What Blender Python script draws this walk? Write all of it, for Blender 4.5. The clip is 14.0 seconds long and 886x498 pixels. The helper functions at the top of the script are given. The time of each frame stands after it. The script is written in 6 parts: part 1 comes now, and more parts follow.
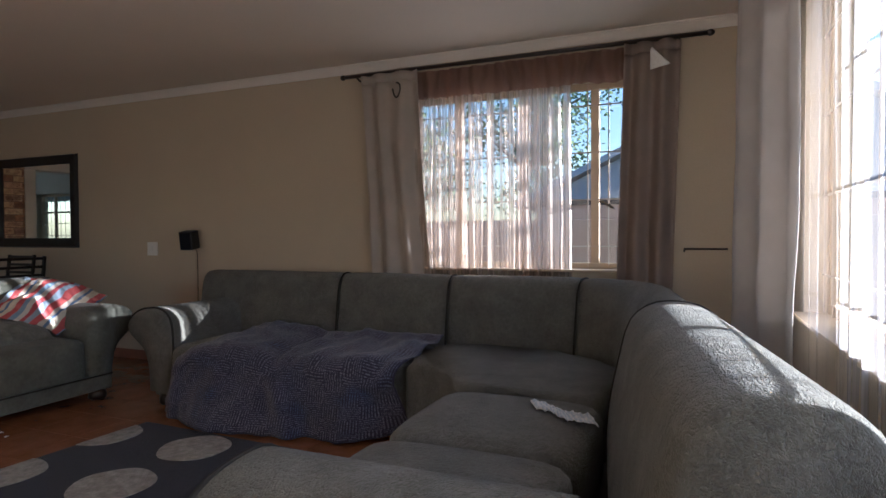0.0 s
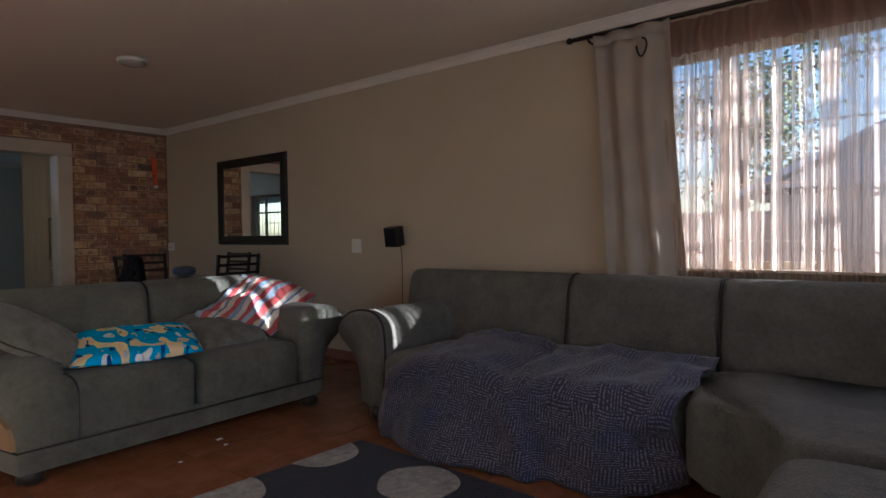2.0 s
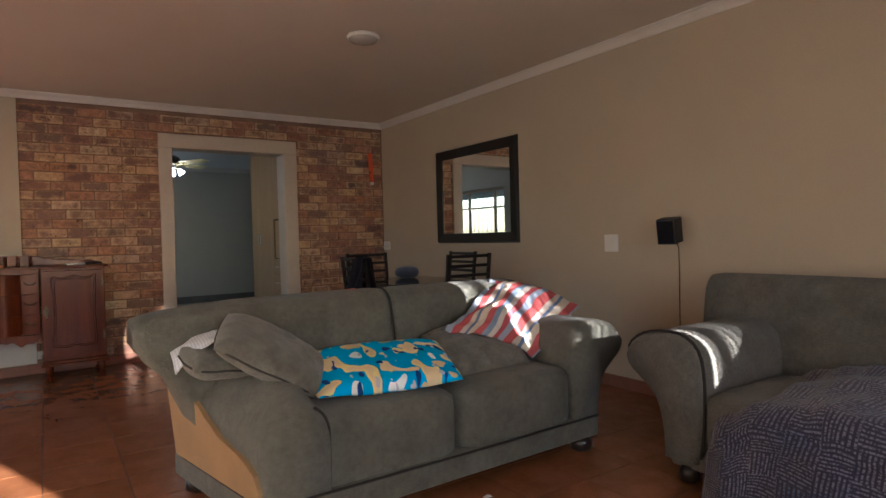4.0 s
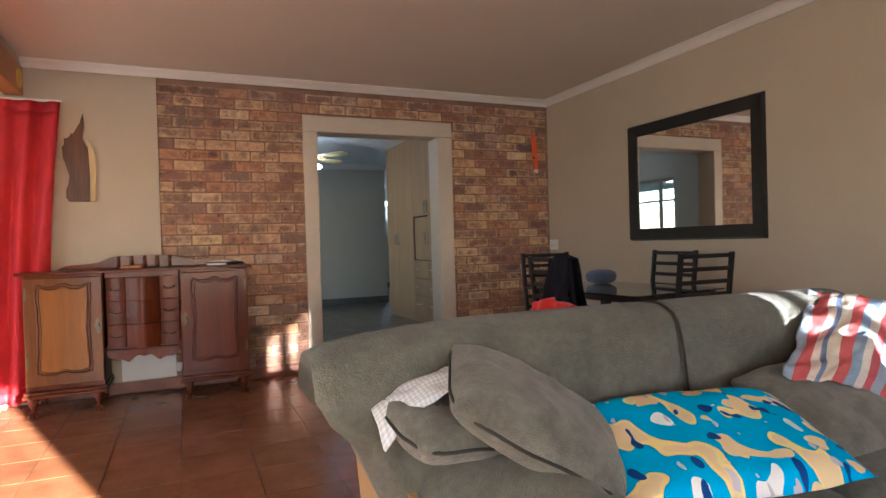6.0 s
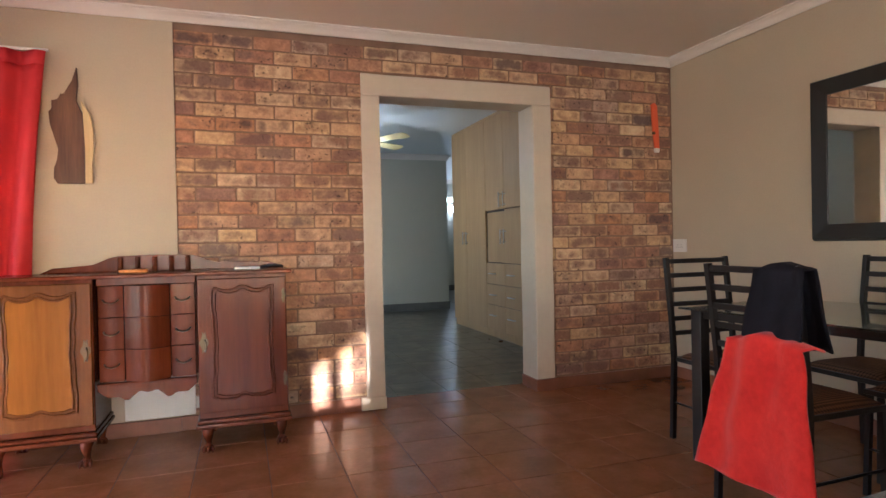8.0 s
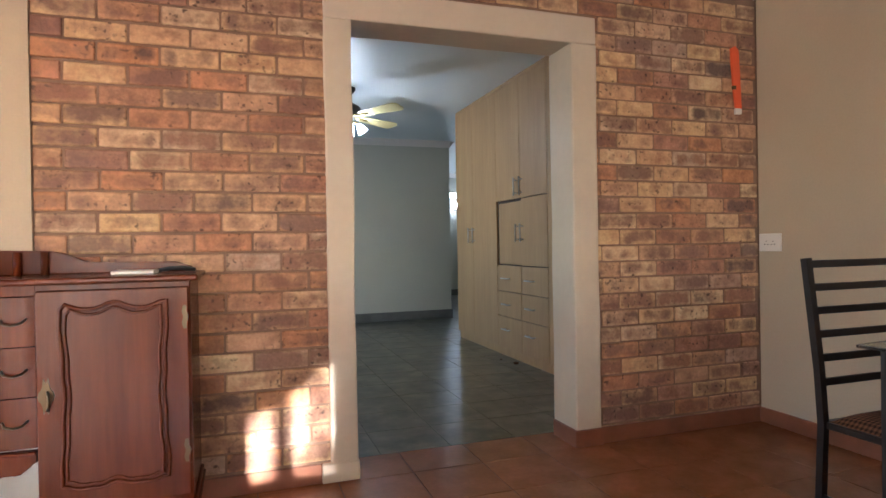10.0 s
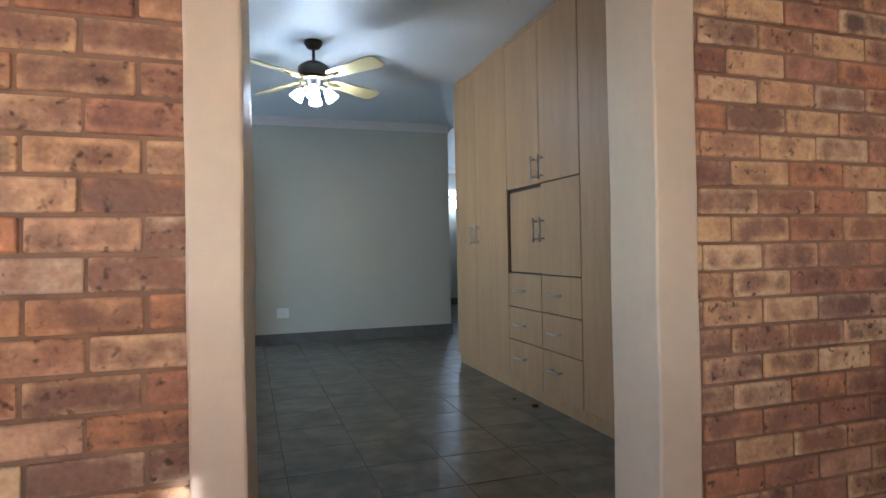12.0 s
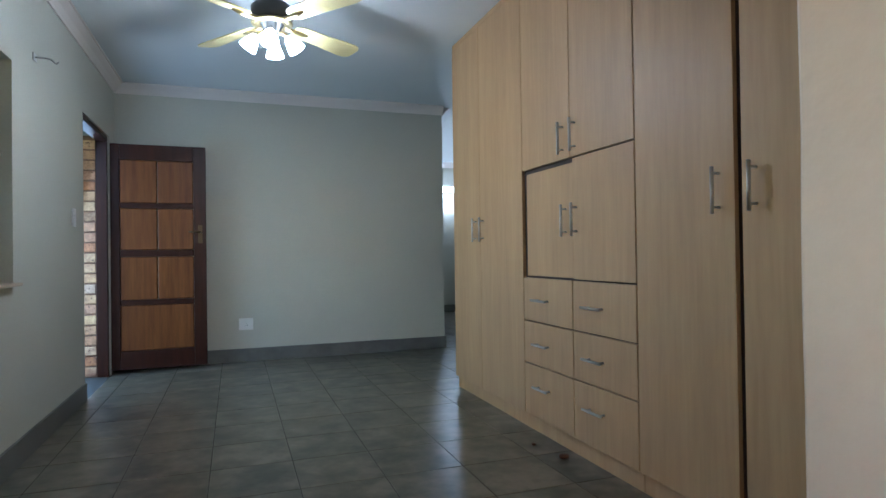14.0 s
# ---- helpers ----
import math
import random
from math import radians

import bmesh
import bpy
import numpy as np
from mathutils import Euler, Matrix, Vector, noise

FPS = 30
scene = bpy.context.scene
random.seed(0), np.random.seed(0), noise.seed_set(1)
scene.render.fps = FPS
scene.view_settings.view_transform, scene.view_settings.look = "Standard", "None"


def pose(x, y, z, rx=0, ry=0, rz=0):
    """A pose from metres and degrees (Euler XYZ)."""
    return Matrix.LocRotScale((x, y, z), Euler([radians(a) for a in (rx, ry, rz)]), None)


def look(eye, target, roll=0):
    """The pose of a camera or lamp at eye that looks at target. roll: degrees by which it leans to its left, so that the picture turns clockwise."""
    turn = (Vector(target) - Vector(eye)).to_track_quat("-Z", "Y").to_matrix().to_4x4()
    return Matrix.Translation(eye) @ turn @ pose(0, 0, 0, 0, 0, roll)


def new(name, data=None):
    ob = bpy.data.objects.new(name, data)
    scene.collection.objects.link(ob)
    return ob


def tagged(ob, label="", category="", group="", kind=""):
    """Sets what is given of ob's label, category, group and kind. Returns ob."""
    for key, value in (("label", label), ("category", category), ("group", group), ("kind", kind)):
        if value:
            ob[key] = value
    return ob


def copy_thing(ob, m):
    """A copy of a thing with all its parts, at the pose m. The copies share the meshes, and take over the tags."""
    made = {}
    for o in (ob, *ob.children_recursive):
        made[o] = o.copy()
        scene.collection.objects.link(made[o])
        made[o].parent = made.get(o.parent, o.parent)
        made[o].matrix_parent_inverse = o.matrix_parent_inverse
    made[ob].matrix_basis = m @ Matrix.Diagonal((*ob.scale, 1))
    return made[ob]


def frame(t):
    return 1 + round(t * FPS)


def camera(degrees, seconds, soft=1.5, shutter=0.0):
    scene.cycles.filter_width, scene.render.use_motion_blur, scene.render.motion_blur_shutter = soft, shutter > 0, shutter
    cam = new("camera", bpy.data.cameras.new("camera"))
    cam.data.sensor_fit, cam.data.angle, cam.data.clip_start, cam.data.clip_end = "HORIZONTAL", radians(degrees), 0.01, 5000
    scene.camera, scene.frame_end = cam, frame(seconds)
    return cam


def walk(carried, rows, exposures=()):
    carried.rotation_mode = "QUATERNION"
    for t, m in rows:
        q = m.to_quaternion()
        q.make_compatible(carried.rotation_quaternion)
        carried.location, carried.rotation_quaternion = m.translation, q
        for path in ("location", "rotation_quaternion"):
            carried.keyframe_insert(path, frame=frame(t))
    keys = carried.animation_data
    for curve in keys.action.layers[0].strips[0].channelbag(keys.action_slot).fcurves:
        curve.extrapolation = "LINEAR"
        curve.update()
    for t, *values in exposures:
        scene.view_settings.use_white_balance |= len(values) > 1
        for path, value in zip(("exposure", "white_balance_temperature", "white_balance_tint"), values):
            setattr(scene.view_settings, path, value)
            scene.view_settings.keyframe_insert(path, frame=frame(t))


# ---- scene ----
cam = camera(73.6, 14.0)
PATH = [
    (0, (-1.738, -8.16, 1.156), (0.108, -7.392, 1.112), -0.3),
    (0.5, (-1.613, -8.034, 1.13), (0.183, -7.154, 1.089), -0.4),
    (1, (-1.499, -7.872, 1.124), (0.219, -6.848, 1.085), -0.4),
    (1.5, (-1.387, -7.668, 1.126), (0.258, -6.53, 1.087), -0.5),
    (2, (-1.304, -7.457, 1.132), (0.251, -6.199, 1.087), -0.7),
    (2.5, (-1.203, -7.224, 1.12), (0.239, -5.839, 1.073), -0.9),
    (3, (-1.129, -6.978, 1.107), (0.2, -5.484, 1.061), -1.1),
    (3.5, (-1.091, -6.69, 1.112), (0.125, -5.102, 1.069), -1.1),
    (4, (-1.084, -6.403, 1.134), (0.032, -4.744, 1.09), -1.5),
    (6.5, (-1.07, -4.819, 1.086), (-0.344, -2.955, 1.064), -1.5),
    (7, (-1.011, -4.485, 1.092), (-0.34, -2.601, 1.069), -1.4),
    (9.5, (-0.632, -2.997, 1.064), (0.004, -1.101, 1.048), -1.1),
    (10, (-0.477, -2.683, 1.05), (0.16, -0.788, 1.038), -1.0),
    (10.5, (-0.331, -2.356, 1.058), (0.311, -0.462, 1.046), -1.1),
    (11, (-0.19, -2.053, 1.052), (0.45, -0.159, 1.044), -1.2),
    (11.5, (-0.077, -1.746, 1.05), (0.561, 0.149, 1.047), -1.3),
    (12, (0.006, -1.445, 1.031), (0.634, 0.454, 1.034), -1.1),
    (12.5, (0.075, -1.153, 1.026), (0.698, 0.747, 1.032), -1.0),
    (13, (0.152, -0.902, 1.01), (0.776, 0.998, 1.017), -1.0),
    (13.5, (0.209, -0.692, 1.005), (0.842, 1.205, 1.014), -0.9),
    (14, (0.275, -0.485, 0.992), (0.94, 1.401, 1.009), -0.8),
]
EXPOSURES = [(0.0, 2.65, 4900, 13), (0.5, 2.38, 4950, 16), (1.5, 2.52, 4950, 15), (2.5, 2.72, 4950, 14), (3.0, 2.92, 5100, 16), (4.0, 3.45, 5380, 17), (6.5, 4.45, 5150, 14), (9.5, 5.0, 5300, 14), (11.5, 5.0, 5050, 14), (13.0, 5.02, 5000, 13), (14.0, 5.22, 4930, 12)]
walk(cam, [(t, look(eye, target, roll)) for t, eye, target, roll in PATH], EXPOSURES)

# ---- world, sun and the large lights ----
SUN_DIR = Vector((-0.347, 0.938, -0.219)).normalized()      # the way the sunlight travels
world = bpy.data.worlds.new("world")
scene.world = world
world.use_nodes = True
wn = world.node_tree.nodes
sky = wn.new("ShaderNodeTexSky")
sky.sky_type = "NISHITA"
sky.sun_disc = False
sky.sun_elevation = radians(12.0)
sky.sun_rotation = math.atan2(-SUN_DIR.x, -SUN_DIR.y)
world.node_tree.links.new(sky.outputs[0], wn["Background"].inputs[0])
wn["Background"].inputs[1].default_value = 0.05


def lamp(name, kind, m, energy, colour, **more):
    data = bpy.data.lights.new(name, kind)
    data.energy, data.color = energy, colour
    for key, value in more.items():
        if key == "size":
            data.size = value
        if key == "size_y":
            data.shape = "RECTANGLE"
            data.size_y = value
        if key == "angle":
            data.angle = value
        if key == "soft":
            data.shadow_soft_size = value
    ob = new(name, data)
    ob.matrix_basis = m
    return ob


lamp("sun", "SUN", look(-SUN_DIR * 20, (0, 0, 0)), 5.0, (1.0, 0.88, 0.7), angle=radians(0.5))
# the sky's light in the window openings
lamp("window_light_east", "AREA", look((2.50, -7.0, 1.55), (0, -7.0, 1.3)), 0.55, (0.93, 0.97, 1.0), size=1.6, size_y=1.1)
lamp("window_light_south", "AREA", look((-0.5, -8.80, 1.4), (-0.5, 0, 1.0)), 1.1, (0.93, 0.97, 1.0), size=2.8, size_y=1.3)
lamp("window_light_west", "AREA", look((-4.12, -1.9, 1.15), (2, -1.6, 0.9)), 1.25, (1.0, 0.92, 0.80), size=2.8, size_y=1.9)
lamp("door_light_room", "AREA", look((-1.05, 4.75, 1.1), (2, 4.4, 0.4)), 0.35, (0.65, 0.84, 1.0), size=0.7, size_y=1.8)

# ---- materials ----


def material(name, rough=0.6, metal=0.0, spec=0.5):
    m = bpy.data.materials.new(name)
    m.use_nodes = True
    b = m.node_tree.nodes["Principled BSDF"]
    b.inputs["Roughness"].default_value = rough
    b.inputs["Metallic"].default_value = metal
    b.inputs["Specular IOR Level"].default_value = spec
    return m, m.node_tree, b


def rgba(c):
    return (c[0], c[1], c[2], 1.0)


def node(nt, kind, **values):
    n = nt.nodes.new(kind)
    for key, value in values.items():
        n.inputs[key.replace("_", " ")].default_value = value
    return n


def coords(nt, space="Object", scale=(1, 1, 1), turn=(0, 0, 0), vary=False):
    tc = nt.nodes.new("ShaderNodeTexCoord")
    mp = nt.nodes.new("ShaderNodeMapping")
    mp.inputs["Scale"].default_value = scale
    mp.inputs["Rotation"].default_value = turn
    nt.links.new(tc.outputs[space], mp.inputs[0])
    if vary:
        info = nt.nodes.new("ShaderNodeObjectInfo")
        add = nt.nodes.new("ShaderNodeVectorMath")
        mul = nt.nodes.new("ShaderNodeMath")
        mul.operation = "MULTIPLY"
        mul.inputs[1].default_value = 37.0
        nt.links.new(info.outputs["Random"], mul.inputs[0])
        nt.links.new(mp.outputs[0], add.inputs[0])
        nt.links.new(mul.outputs[0], add.inputs[1])
        return add.outputs[0]
    return mp.outputs[0]


def noise_tex(nt, vec, scale, detail=4.0, rough=0.55):
    n = node(nt, "ShaderNodeTexNoise", Scale=scale, Detail=detail, Roughness=rough)
    nt.links.new(vec, n.inputs["Vector"])
    return n.outputs["Fac"]


def ramp(nt, fac, stops, hard=False):
    r = nt.nodes.new("ShaderNodeValToRGB")
    if hard:
        r.color_ramp.interpolation = "CONSTANT"
    el = r.color_ramp.elements
    el[0].position, el[0].color = stops[0][0], rgba(stops[0][1])
    el[1].position, el[1].color = stops[-1][0], rgba(stops[-1][1])
    for p, c in stops[1:-1]:
        el.new(p).color = rgba(c)
    nt.links.new(fac, r.inputs[0])
    return r.outputs[0]


def mix(nt, fac, a, b, blend="MIX"):
    n = nt.nodes.new("ShaderNodeMix")
    n.data_type, n.blend_type = "RGBA", blend
    for sock, v in ((n.inputs[0], fac), (n.inputs[6], a), (n.inputs[7], b)):
        if isinstance(v, (int, float)):
            sock.default_value = v
        elif isinstance(v, tuple):
            sock.default_value = rgba(v)
        else:
            nt.links.new(v, sock)
    return n.outputs[2]


def bump(nt, b, height, strength=0.2, distance=0.01):
    n = node(nt, "ShaderNodeBump", Strength=strength, Distance=distance)
    nt.links.new(height, n.inputs["Height"])
    nt.links.new(n.outputs[0], b.inputs["Normal"])


def plain(name, c, rough=0.6, metal=0.0, var=0.12, scale=3.0, fine=60.0, bumps=0.1, spec=0.5, vary=False):
    """Paint, plaster, plastic or metal: a colour with slow stains and a fine grain."""
    m, nt, b = material(name, rough, metal, spec)
    v = coords(nt, vary=vary)
    n1 = noise_tex(nt, v, scale, 5)
    n2 = noise_tex(nt, v, fine, 3)
    col = ramp(nt, n1, [(0.25, tuple(x * (1 - var) for x in c)), (0.75, tuple(min(1, x * (1 + var)) for x in c))])
    nt.links.new(mix(nt, 0.06, col, n2, "OVERLAY"), b.inputs["Base Color"])
    r = nt.nodes.new("ShaderNodeMapRange")
    r.inputs[3].default_value, r.inputs[4].default_value = rough * 0.85, min(1, rough * 1.15)
    nt.links.new(n1, r.inputs[0])
    nt.links.new(r.outputs[0], b.inputs["Roughness"])
    if bumps:
        bump(nt, b, n2, bumps, 0.004)
    return m


def wood(name, dark, light, rough=0.4, axis=2, scale=1.0, coat=0.0, vary=True, spec=0.5):
    m, nt, b = material(name, rough, spec=spec)
    s = [9.0 * scale] * 3
    s[axis] = 0.7 * scale
    v = coords(nt, scale=tuple(s), vary=vary)
    n1 = noise_tex(nt, v, 2.2, 6, 0.6)
    n2 = noise_tex(nt, v, 14.0, 3)
    col = ramp(nt, n1, [(0.3, dark), (0.52, tuple((a + c) / 2 for a, c in zip(dark, light))), (0.72, light)])
    nt.links.new(mix(nt, 0.25, col, n2, "SOFT_LIGHT"), b.inputs["Base Color"])
    b.inputs["Coat Weight"].default_value = coat
    b.inputs["Coat Roughness"].default_value = 0.15
    bump(nt, b, n1, 0.06, 0.003)
    return m


def fabric(name, c, c2, weave=260.0, rough=0.95, bumps=0.35, sheen=0.25, blotch=7.0, crease=0.0):
    m, nt, b = material(name, rough, spec=0.2)
    v = coords(nt)
    n1 = noise_tex(nt, v, blotch, 5, 0.6)
    n2 = noise_tex(nt, v, weave, 2)
    n3 = noise_tex(nt, v, weave * 0.22, 3)
    col = ramp(nt, n1, [(0.3, c), (0.7, c2)])
    col = mix(nt, 0.32, col, n3, "OVERLAY")
    nt.links.new(col, b.inputs["Base Color"])
    b.inputs["Sheen Weight"].default_value = sheen
    add = nt.nodes.new("ShaderNodeMath")
    add.operation = "ADD"
    nt.links.new(n2, add.inputs[0])
    nt.links.new(n3, add.inputs[1])
    top = add.outputs[0]
    if crease:
        n4 = noise_tex(nt, coords(nt, scale=(22, 60, 60)), 1.0, 3, 0.6)
        lines = ramp(nt, n4, [(0.42, (0, 0, 0)), (0.5, (1, 1, 1)), (0.58, (0, 0, 0))])
        more = nt.nodes.new("ShaderNodeMath")
        more.operation = "MULTIPLY_ADD"
        more.inputs[1].default_value = -crease
        nt.links.new(lines, more.inputs[0])
        nt.links.new(top, more.inputs[2])
        top = more.outputs[0]
    bump(nt, b, top, bumps, 0.006)
    return m


def glow(name, c, strength):
    m, nt, b = material(name, 0.4)
    b.inputs["Base Color"].default_value = rgba(c)
    b.inputs["Emission Color"].default_value = rgba(c)
    b.inputs["Emission Strength"].default_value = strength
    return m


def sheer(name, c, clear, axis, bands=26.0, cloth=0.6):
    """A thin woven curtain: lets part of the light straight through, denser in its folds."""
    m, nt, b = material(name, 0.9, spec=0.1)
    s = [1.5, 1.5, 0.05]
    s[axis] = bands
    v = coords(nt, scale=tuple(s))
    n1 = noise_tex(nt, v, 1.0, 6, 0.75)
    r = nt.nodes.new("ShaderNodeMapRange")
    r.inputs[1].default_value, r.inputs[2].default_value = 0.40, 0.60
    r.inputs[3].default_value, r.inputs[4].default_value = min(1, clear * 1.7), clear * 0.45
    nt.links.new(n1, r.inputs[0])
    col = ramp(nt, n1, [(0.3, c), (0.7, tuple(x * 0.72 for x in c))])
    tl, tp = nt.nodes.new("ShaderNodeBsdfTranslucent"), nt.nodes.new("ShaderNodeBsdfTransparent")
    nt.links.new(col, b.inputs["Base Color"])
    nt.links.new(col, tl.inputs[0])
    mx, my = nt.nodes.new("ShaderNodeMixShader"), nt.nodes.new("ShaderNodeMixShader")
    mx.inputs[0].default_value = cloth
    nt.links.new(b.outputs[0], mx.inputs[1])
    nt.links.new(tl.outputs[0], mx.inputs[2])
    nt.links.new(r.outputs[0], my.inputs[0])
    nt.links.new(mx.outputs[0], my.inputs[1])
    nt.links.new(tp.outputs[0], my.inputs[2])
    nt.links.new(my.outputs[0], nt.nodes["Material Output"].inputs[0])
    return m


def thick_cloth(name, c, through_it=0.25, rough=0.85):
    """A lined curtain: some light seeps through it."""
    m, nt, b = material(name, rough, spec=0.3)
    v = coords(nt)
    n1 = noise_tex(nt, v, 5.0, 5)
    n2 = noise_tex(nt, v, 300.0, 2)
    col = ramp(nt, n1, [(0.3, tuple(x * 0.85 for x in c)), (0.7, c)])
    nt.links.new(col, b.inputs["Base Color"])
    bump(nt, b, n2, 0.15, 0.003)
    tl, mx = nt.nodes.new("ShaderNodeBsdfTranslucent"), nt.nodes.new("ShaderNodeMixShader")
    nt.links.new(col, tl.inputs[0])
    mx.inputs[0].default_value = through_it
    nt.links.new(b.outputs[0], mx.inputs[1])
    nt.links.new(tl.outputs[0], mx.inputs[2])
    nt.links.new(mx.outputs[0], nt.nodes["Material Output"].inputs[0])
    return m


def tile_mat(name, a, b_, c, rough, spec=0.5):
    m, nt, b = material(name, rough, spec=spec)
    v = coords(nt, vary=True)
    n1 = noise_tex(nt, v, 6.0, 3, 0.55)
    n2 = noise_tex(nt, v, 45.0, 4)
    col = ramp(nt, n1, [(0.32, a), (0.5, b_), (0.68, c)])
    info = nt.nodes.new("ShaderNodeObjectInfo")
    tone = ramp(nt, info.outputs["Random"], [(0.0, (0.92, 0.92, 0.92)), (1.0, (1.06, 1.05, 1.04))])
    col = mix(nt, 1.0, col, tone, "MULTIPLY")
    nt.links.new(mix(nt, 0.18, col, n2, "OVERLAY"), b.inputs["Base Color"])
    r = nt.nodes.new("ShaderNodeMapRange")
    r.inputs[3].default_value, r.inputs[4].default_value = rough * 0.85, rough * 1.2
    nt.links.new(noise_tex(nt, v, 3.0, 1.0), r.inputs[0])
    nt.links.new(r.outputs[0], b.inputs["Roughness"])
    return m


def brick_mat(name):
    """Face bricks: tan and pink bodies with purple-brown fired patches and iron spots."""
    m, nt, b = material(name, 0.8, spec=0.3)
    v = coords(nt, vary=True)
    info = nt.nodes.new("ShaderNodeObjectInfo")

    def chance(shift):
        w = nt.nodes.new("ShaderNodeTexWhiteNoise")
        w.noise_dimensions = "1D"
        k = nt.nodes.new("ShaderNodeMath")
        k.inputs[1].default_value = shift
        nt.links.new(info.outputs["Random"], k.inputs[0])
        nt.links.new(k.outputs[0], w.inputs["W"])
        return w.outputs["Value"]
    body = ramp(nt, chance(0.3), [(0.0, (0.64, 0.47, 0.29)), (0.18, (0.50, 0.31, 0.18)), (0.34, (0.60, 0.42, 0.23)), (0.48, (0.40, 0.21, 0.13)), (0.60, (0.57, 0.40, 0.26)), (0.72, (0.46, 0.23, 0.115)), (0.84, (0.38, 0.20, 0.14)), (0.92, (0.46, 0.34, 0.25)), (1.0, (0.59, 0.41, 0.24))])
    fired = ramp(nt, chance(1.7), [(0.0, (0.15, 0.085, 0.068)), (0.3, (0.22, 0.115, 0.08)), (0.5, (0.18, 0.10, 0.08)), (0.7, (0.27, 0.125, 0.075)), (0.88, (0.20, 0.125, 0.10)), (1.0, (0.085, 0.055, 0.052))])
    # how far the fired patch spreads over this brick
    much = nt.nodes.new("ShaderNodeMapRange")
    much.inputs[3].default_value, much.inputs[4].default_value = -0.17, 0.19
    nt.links.new(chance(3.1), much.inputs[0])
    n1 = noise_tex(nt, v, 11.0, 4, 0.6)
    add = nt.nodes.new("ShaderNodeMath")
    nt.links.new(n1, add.inputs[0])
    nt.links.new(much.outputs[0], add.inputs[1])
    # the rims stay pale where the bricks touched in the kiln
    tc = nt.nodes.new("ShaderNodeTexCoord")
    ab = nt.nodes.new("ShaderNodeVectorMath")
    ab.operation = "ABSOLUTE"
    nt.links.new(tc.outputs["Object"], ab.inputs[0])
    sp = nt.nodes.new("ShaderNodeSeparateXYZ")
    nt.links.new(ab.outputs[0], sp.inputs[0])
    for sock, lo, hi in ((sp.outputs["X"], 0.080, 0.112), (sp.outputs["Z"], 0.018, 0.037)):
        rim = nt.nodes.new("ShaderNodeMapRange")
        rim.inputs[1].default_value, rim.inputs[2].default_value, rim.inputs[4].default_value = lo, hi, 0.2
        less = nt.nodes.new("ShaderNodeMath")
        less.operation = "SUBTRACT"
        nt.links.new(sock, rim.inputs[0])
        nt.links.new(add.outputs[0], less.inputs[0])
        nt.links.new(rim.outputs[0], less.inputs[1])
        add = less
    mask = ramp(nt, add.outputs[0], [(0.34, (0, 0, 0)), (0.45, (0.45, 0.45, 0.45)), (0.62, (1, 1, 1))])
    n2 = noise_tex(nt, v, 70.0, 4)
    n4 = noise_tex(nt, v, 17.0, 3)
    tint = mix(nt, 0.55, body, ramp(nt, n4, [(0.3, (0.30, 0.27, 0.25)), (0.7, (0.72, 0.70, 0.66))]), "OVERLAY")
    col = mix(nt, mix(nt, 0.88, (0, 0, 0), mask), tint, fired)
    n6 = noise_tex(nt, v, 48.0, 1.5, 0.4)
    spot = ramp(nt, n6, [(0.60, (0, 0, 0)), (0.74, (1, 1, 1))])
    gate = ramp(nt, noise_tex(nt, v, 5.0, 1), [(0.46, (0, 0, 0)), (0.54, (1, 1, 1))])
    col = mix(nt, mix(nt, 0.8, (0, 0, 0), mix(nt, 1.0, spot, gate, "MULTIPLY")), col, (0.05, 0.032, 0.028))
    nt.links.new(mix(nt, 0.35, col, n2, "OVERLAY"), b.inputs["Base Color"])
    bump(nt, b, n2, 0.35, 0.006)
    return m


def striped_towel(name):
    m, nt, b = material(name, 0.95, spec=0.1)
    v = coords(nt, "UV")
    sep = nt.nodes.new("ShaderNodeSeparateXYZ")
    nt.links.new(v, sep.inputs[0])
    fr = nt.nodes.new("ShaderNodeMath")
    fr.operation = "FRACT"
    mul = nt.nodes.new("ShaderNodeMath")
    mul.operation = "MULTIPLY"
    mul.inputs[1].default_value = 1.9
    nt.links.new(sep.outputs[0], mul.inputs[0])
    nt.links.new(mul.outputs[0], fr.inputs[0])
    stops = [(0.0, (0.30, 0.36, 0.46)), (0.12, (0.46, 0.10, 0.10)), (0.27, (0.58, 0.50, 0.44)), (0.36, (0.16, 0.22, 0.36)), (0.42, (0.62, 0.56, 0.46)), (0.55, (0.48, 0.11, 0.11)), (0.68, (0.24, 0.33, 0.46)),
             (0.80, (0.60, 0.55, 0.50)), (0.90, (0.42, 0.09, 0.10))]
    col = ramp(nt, fr.outputs[0], stops, hard=True)
    g = noise_tex(nt, coords(nt), 180.0, 2)
    nt.links.new(mix(nt, 0.3, col, g, "OVERLAY"), b.inputs["Base Color"])
    bump(nt, b, g, 0.4, 0.004)
    return m


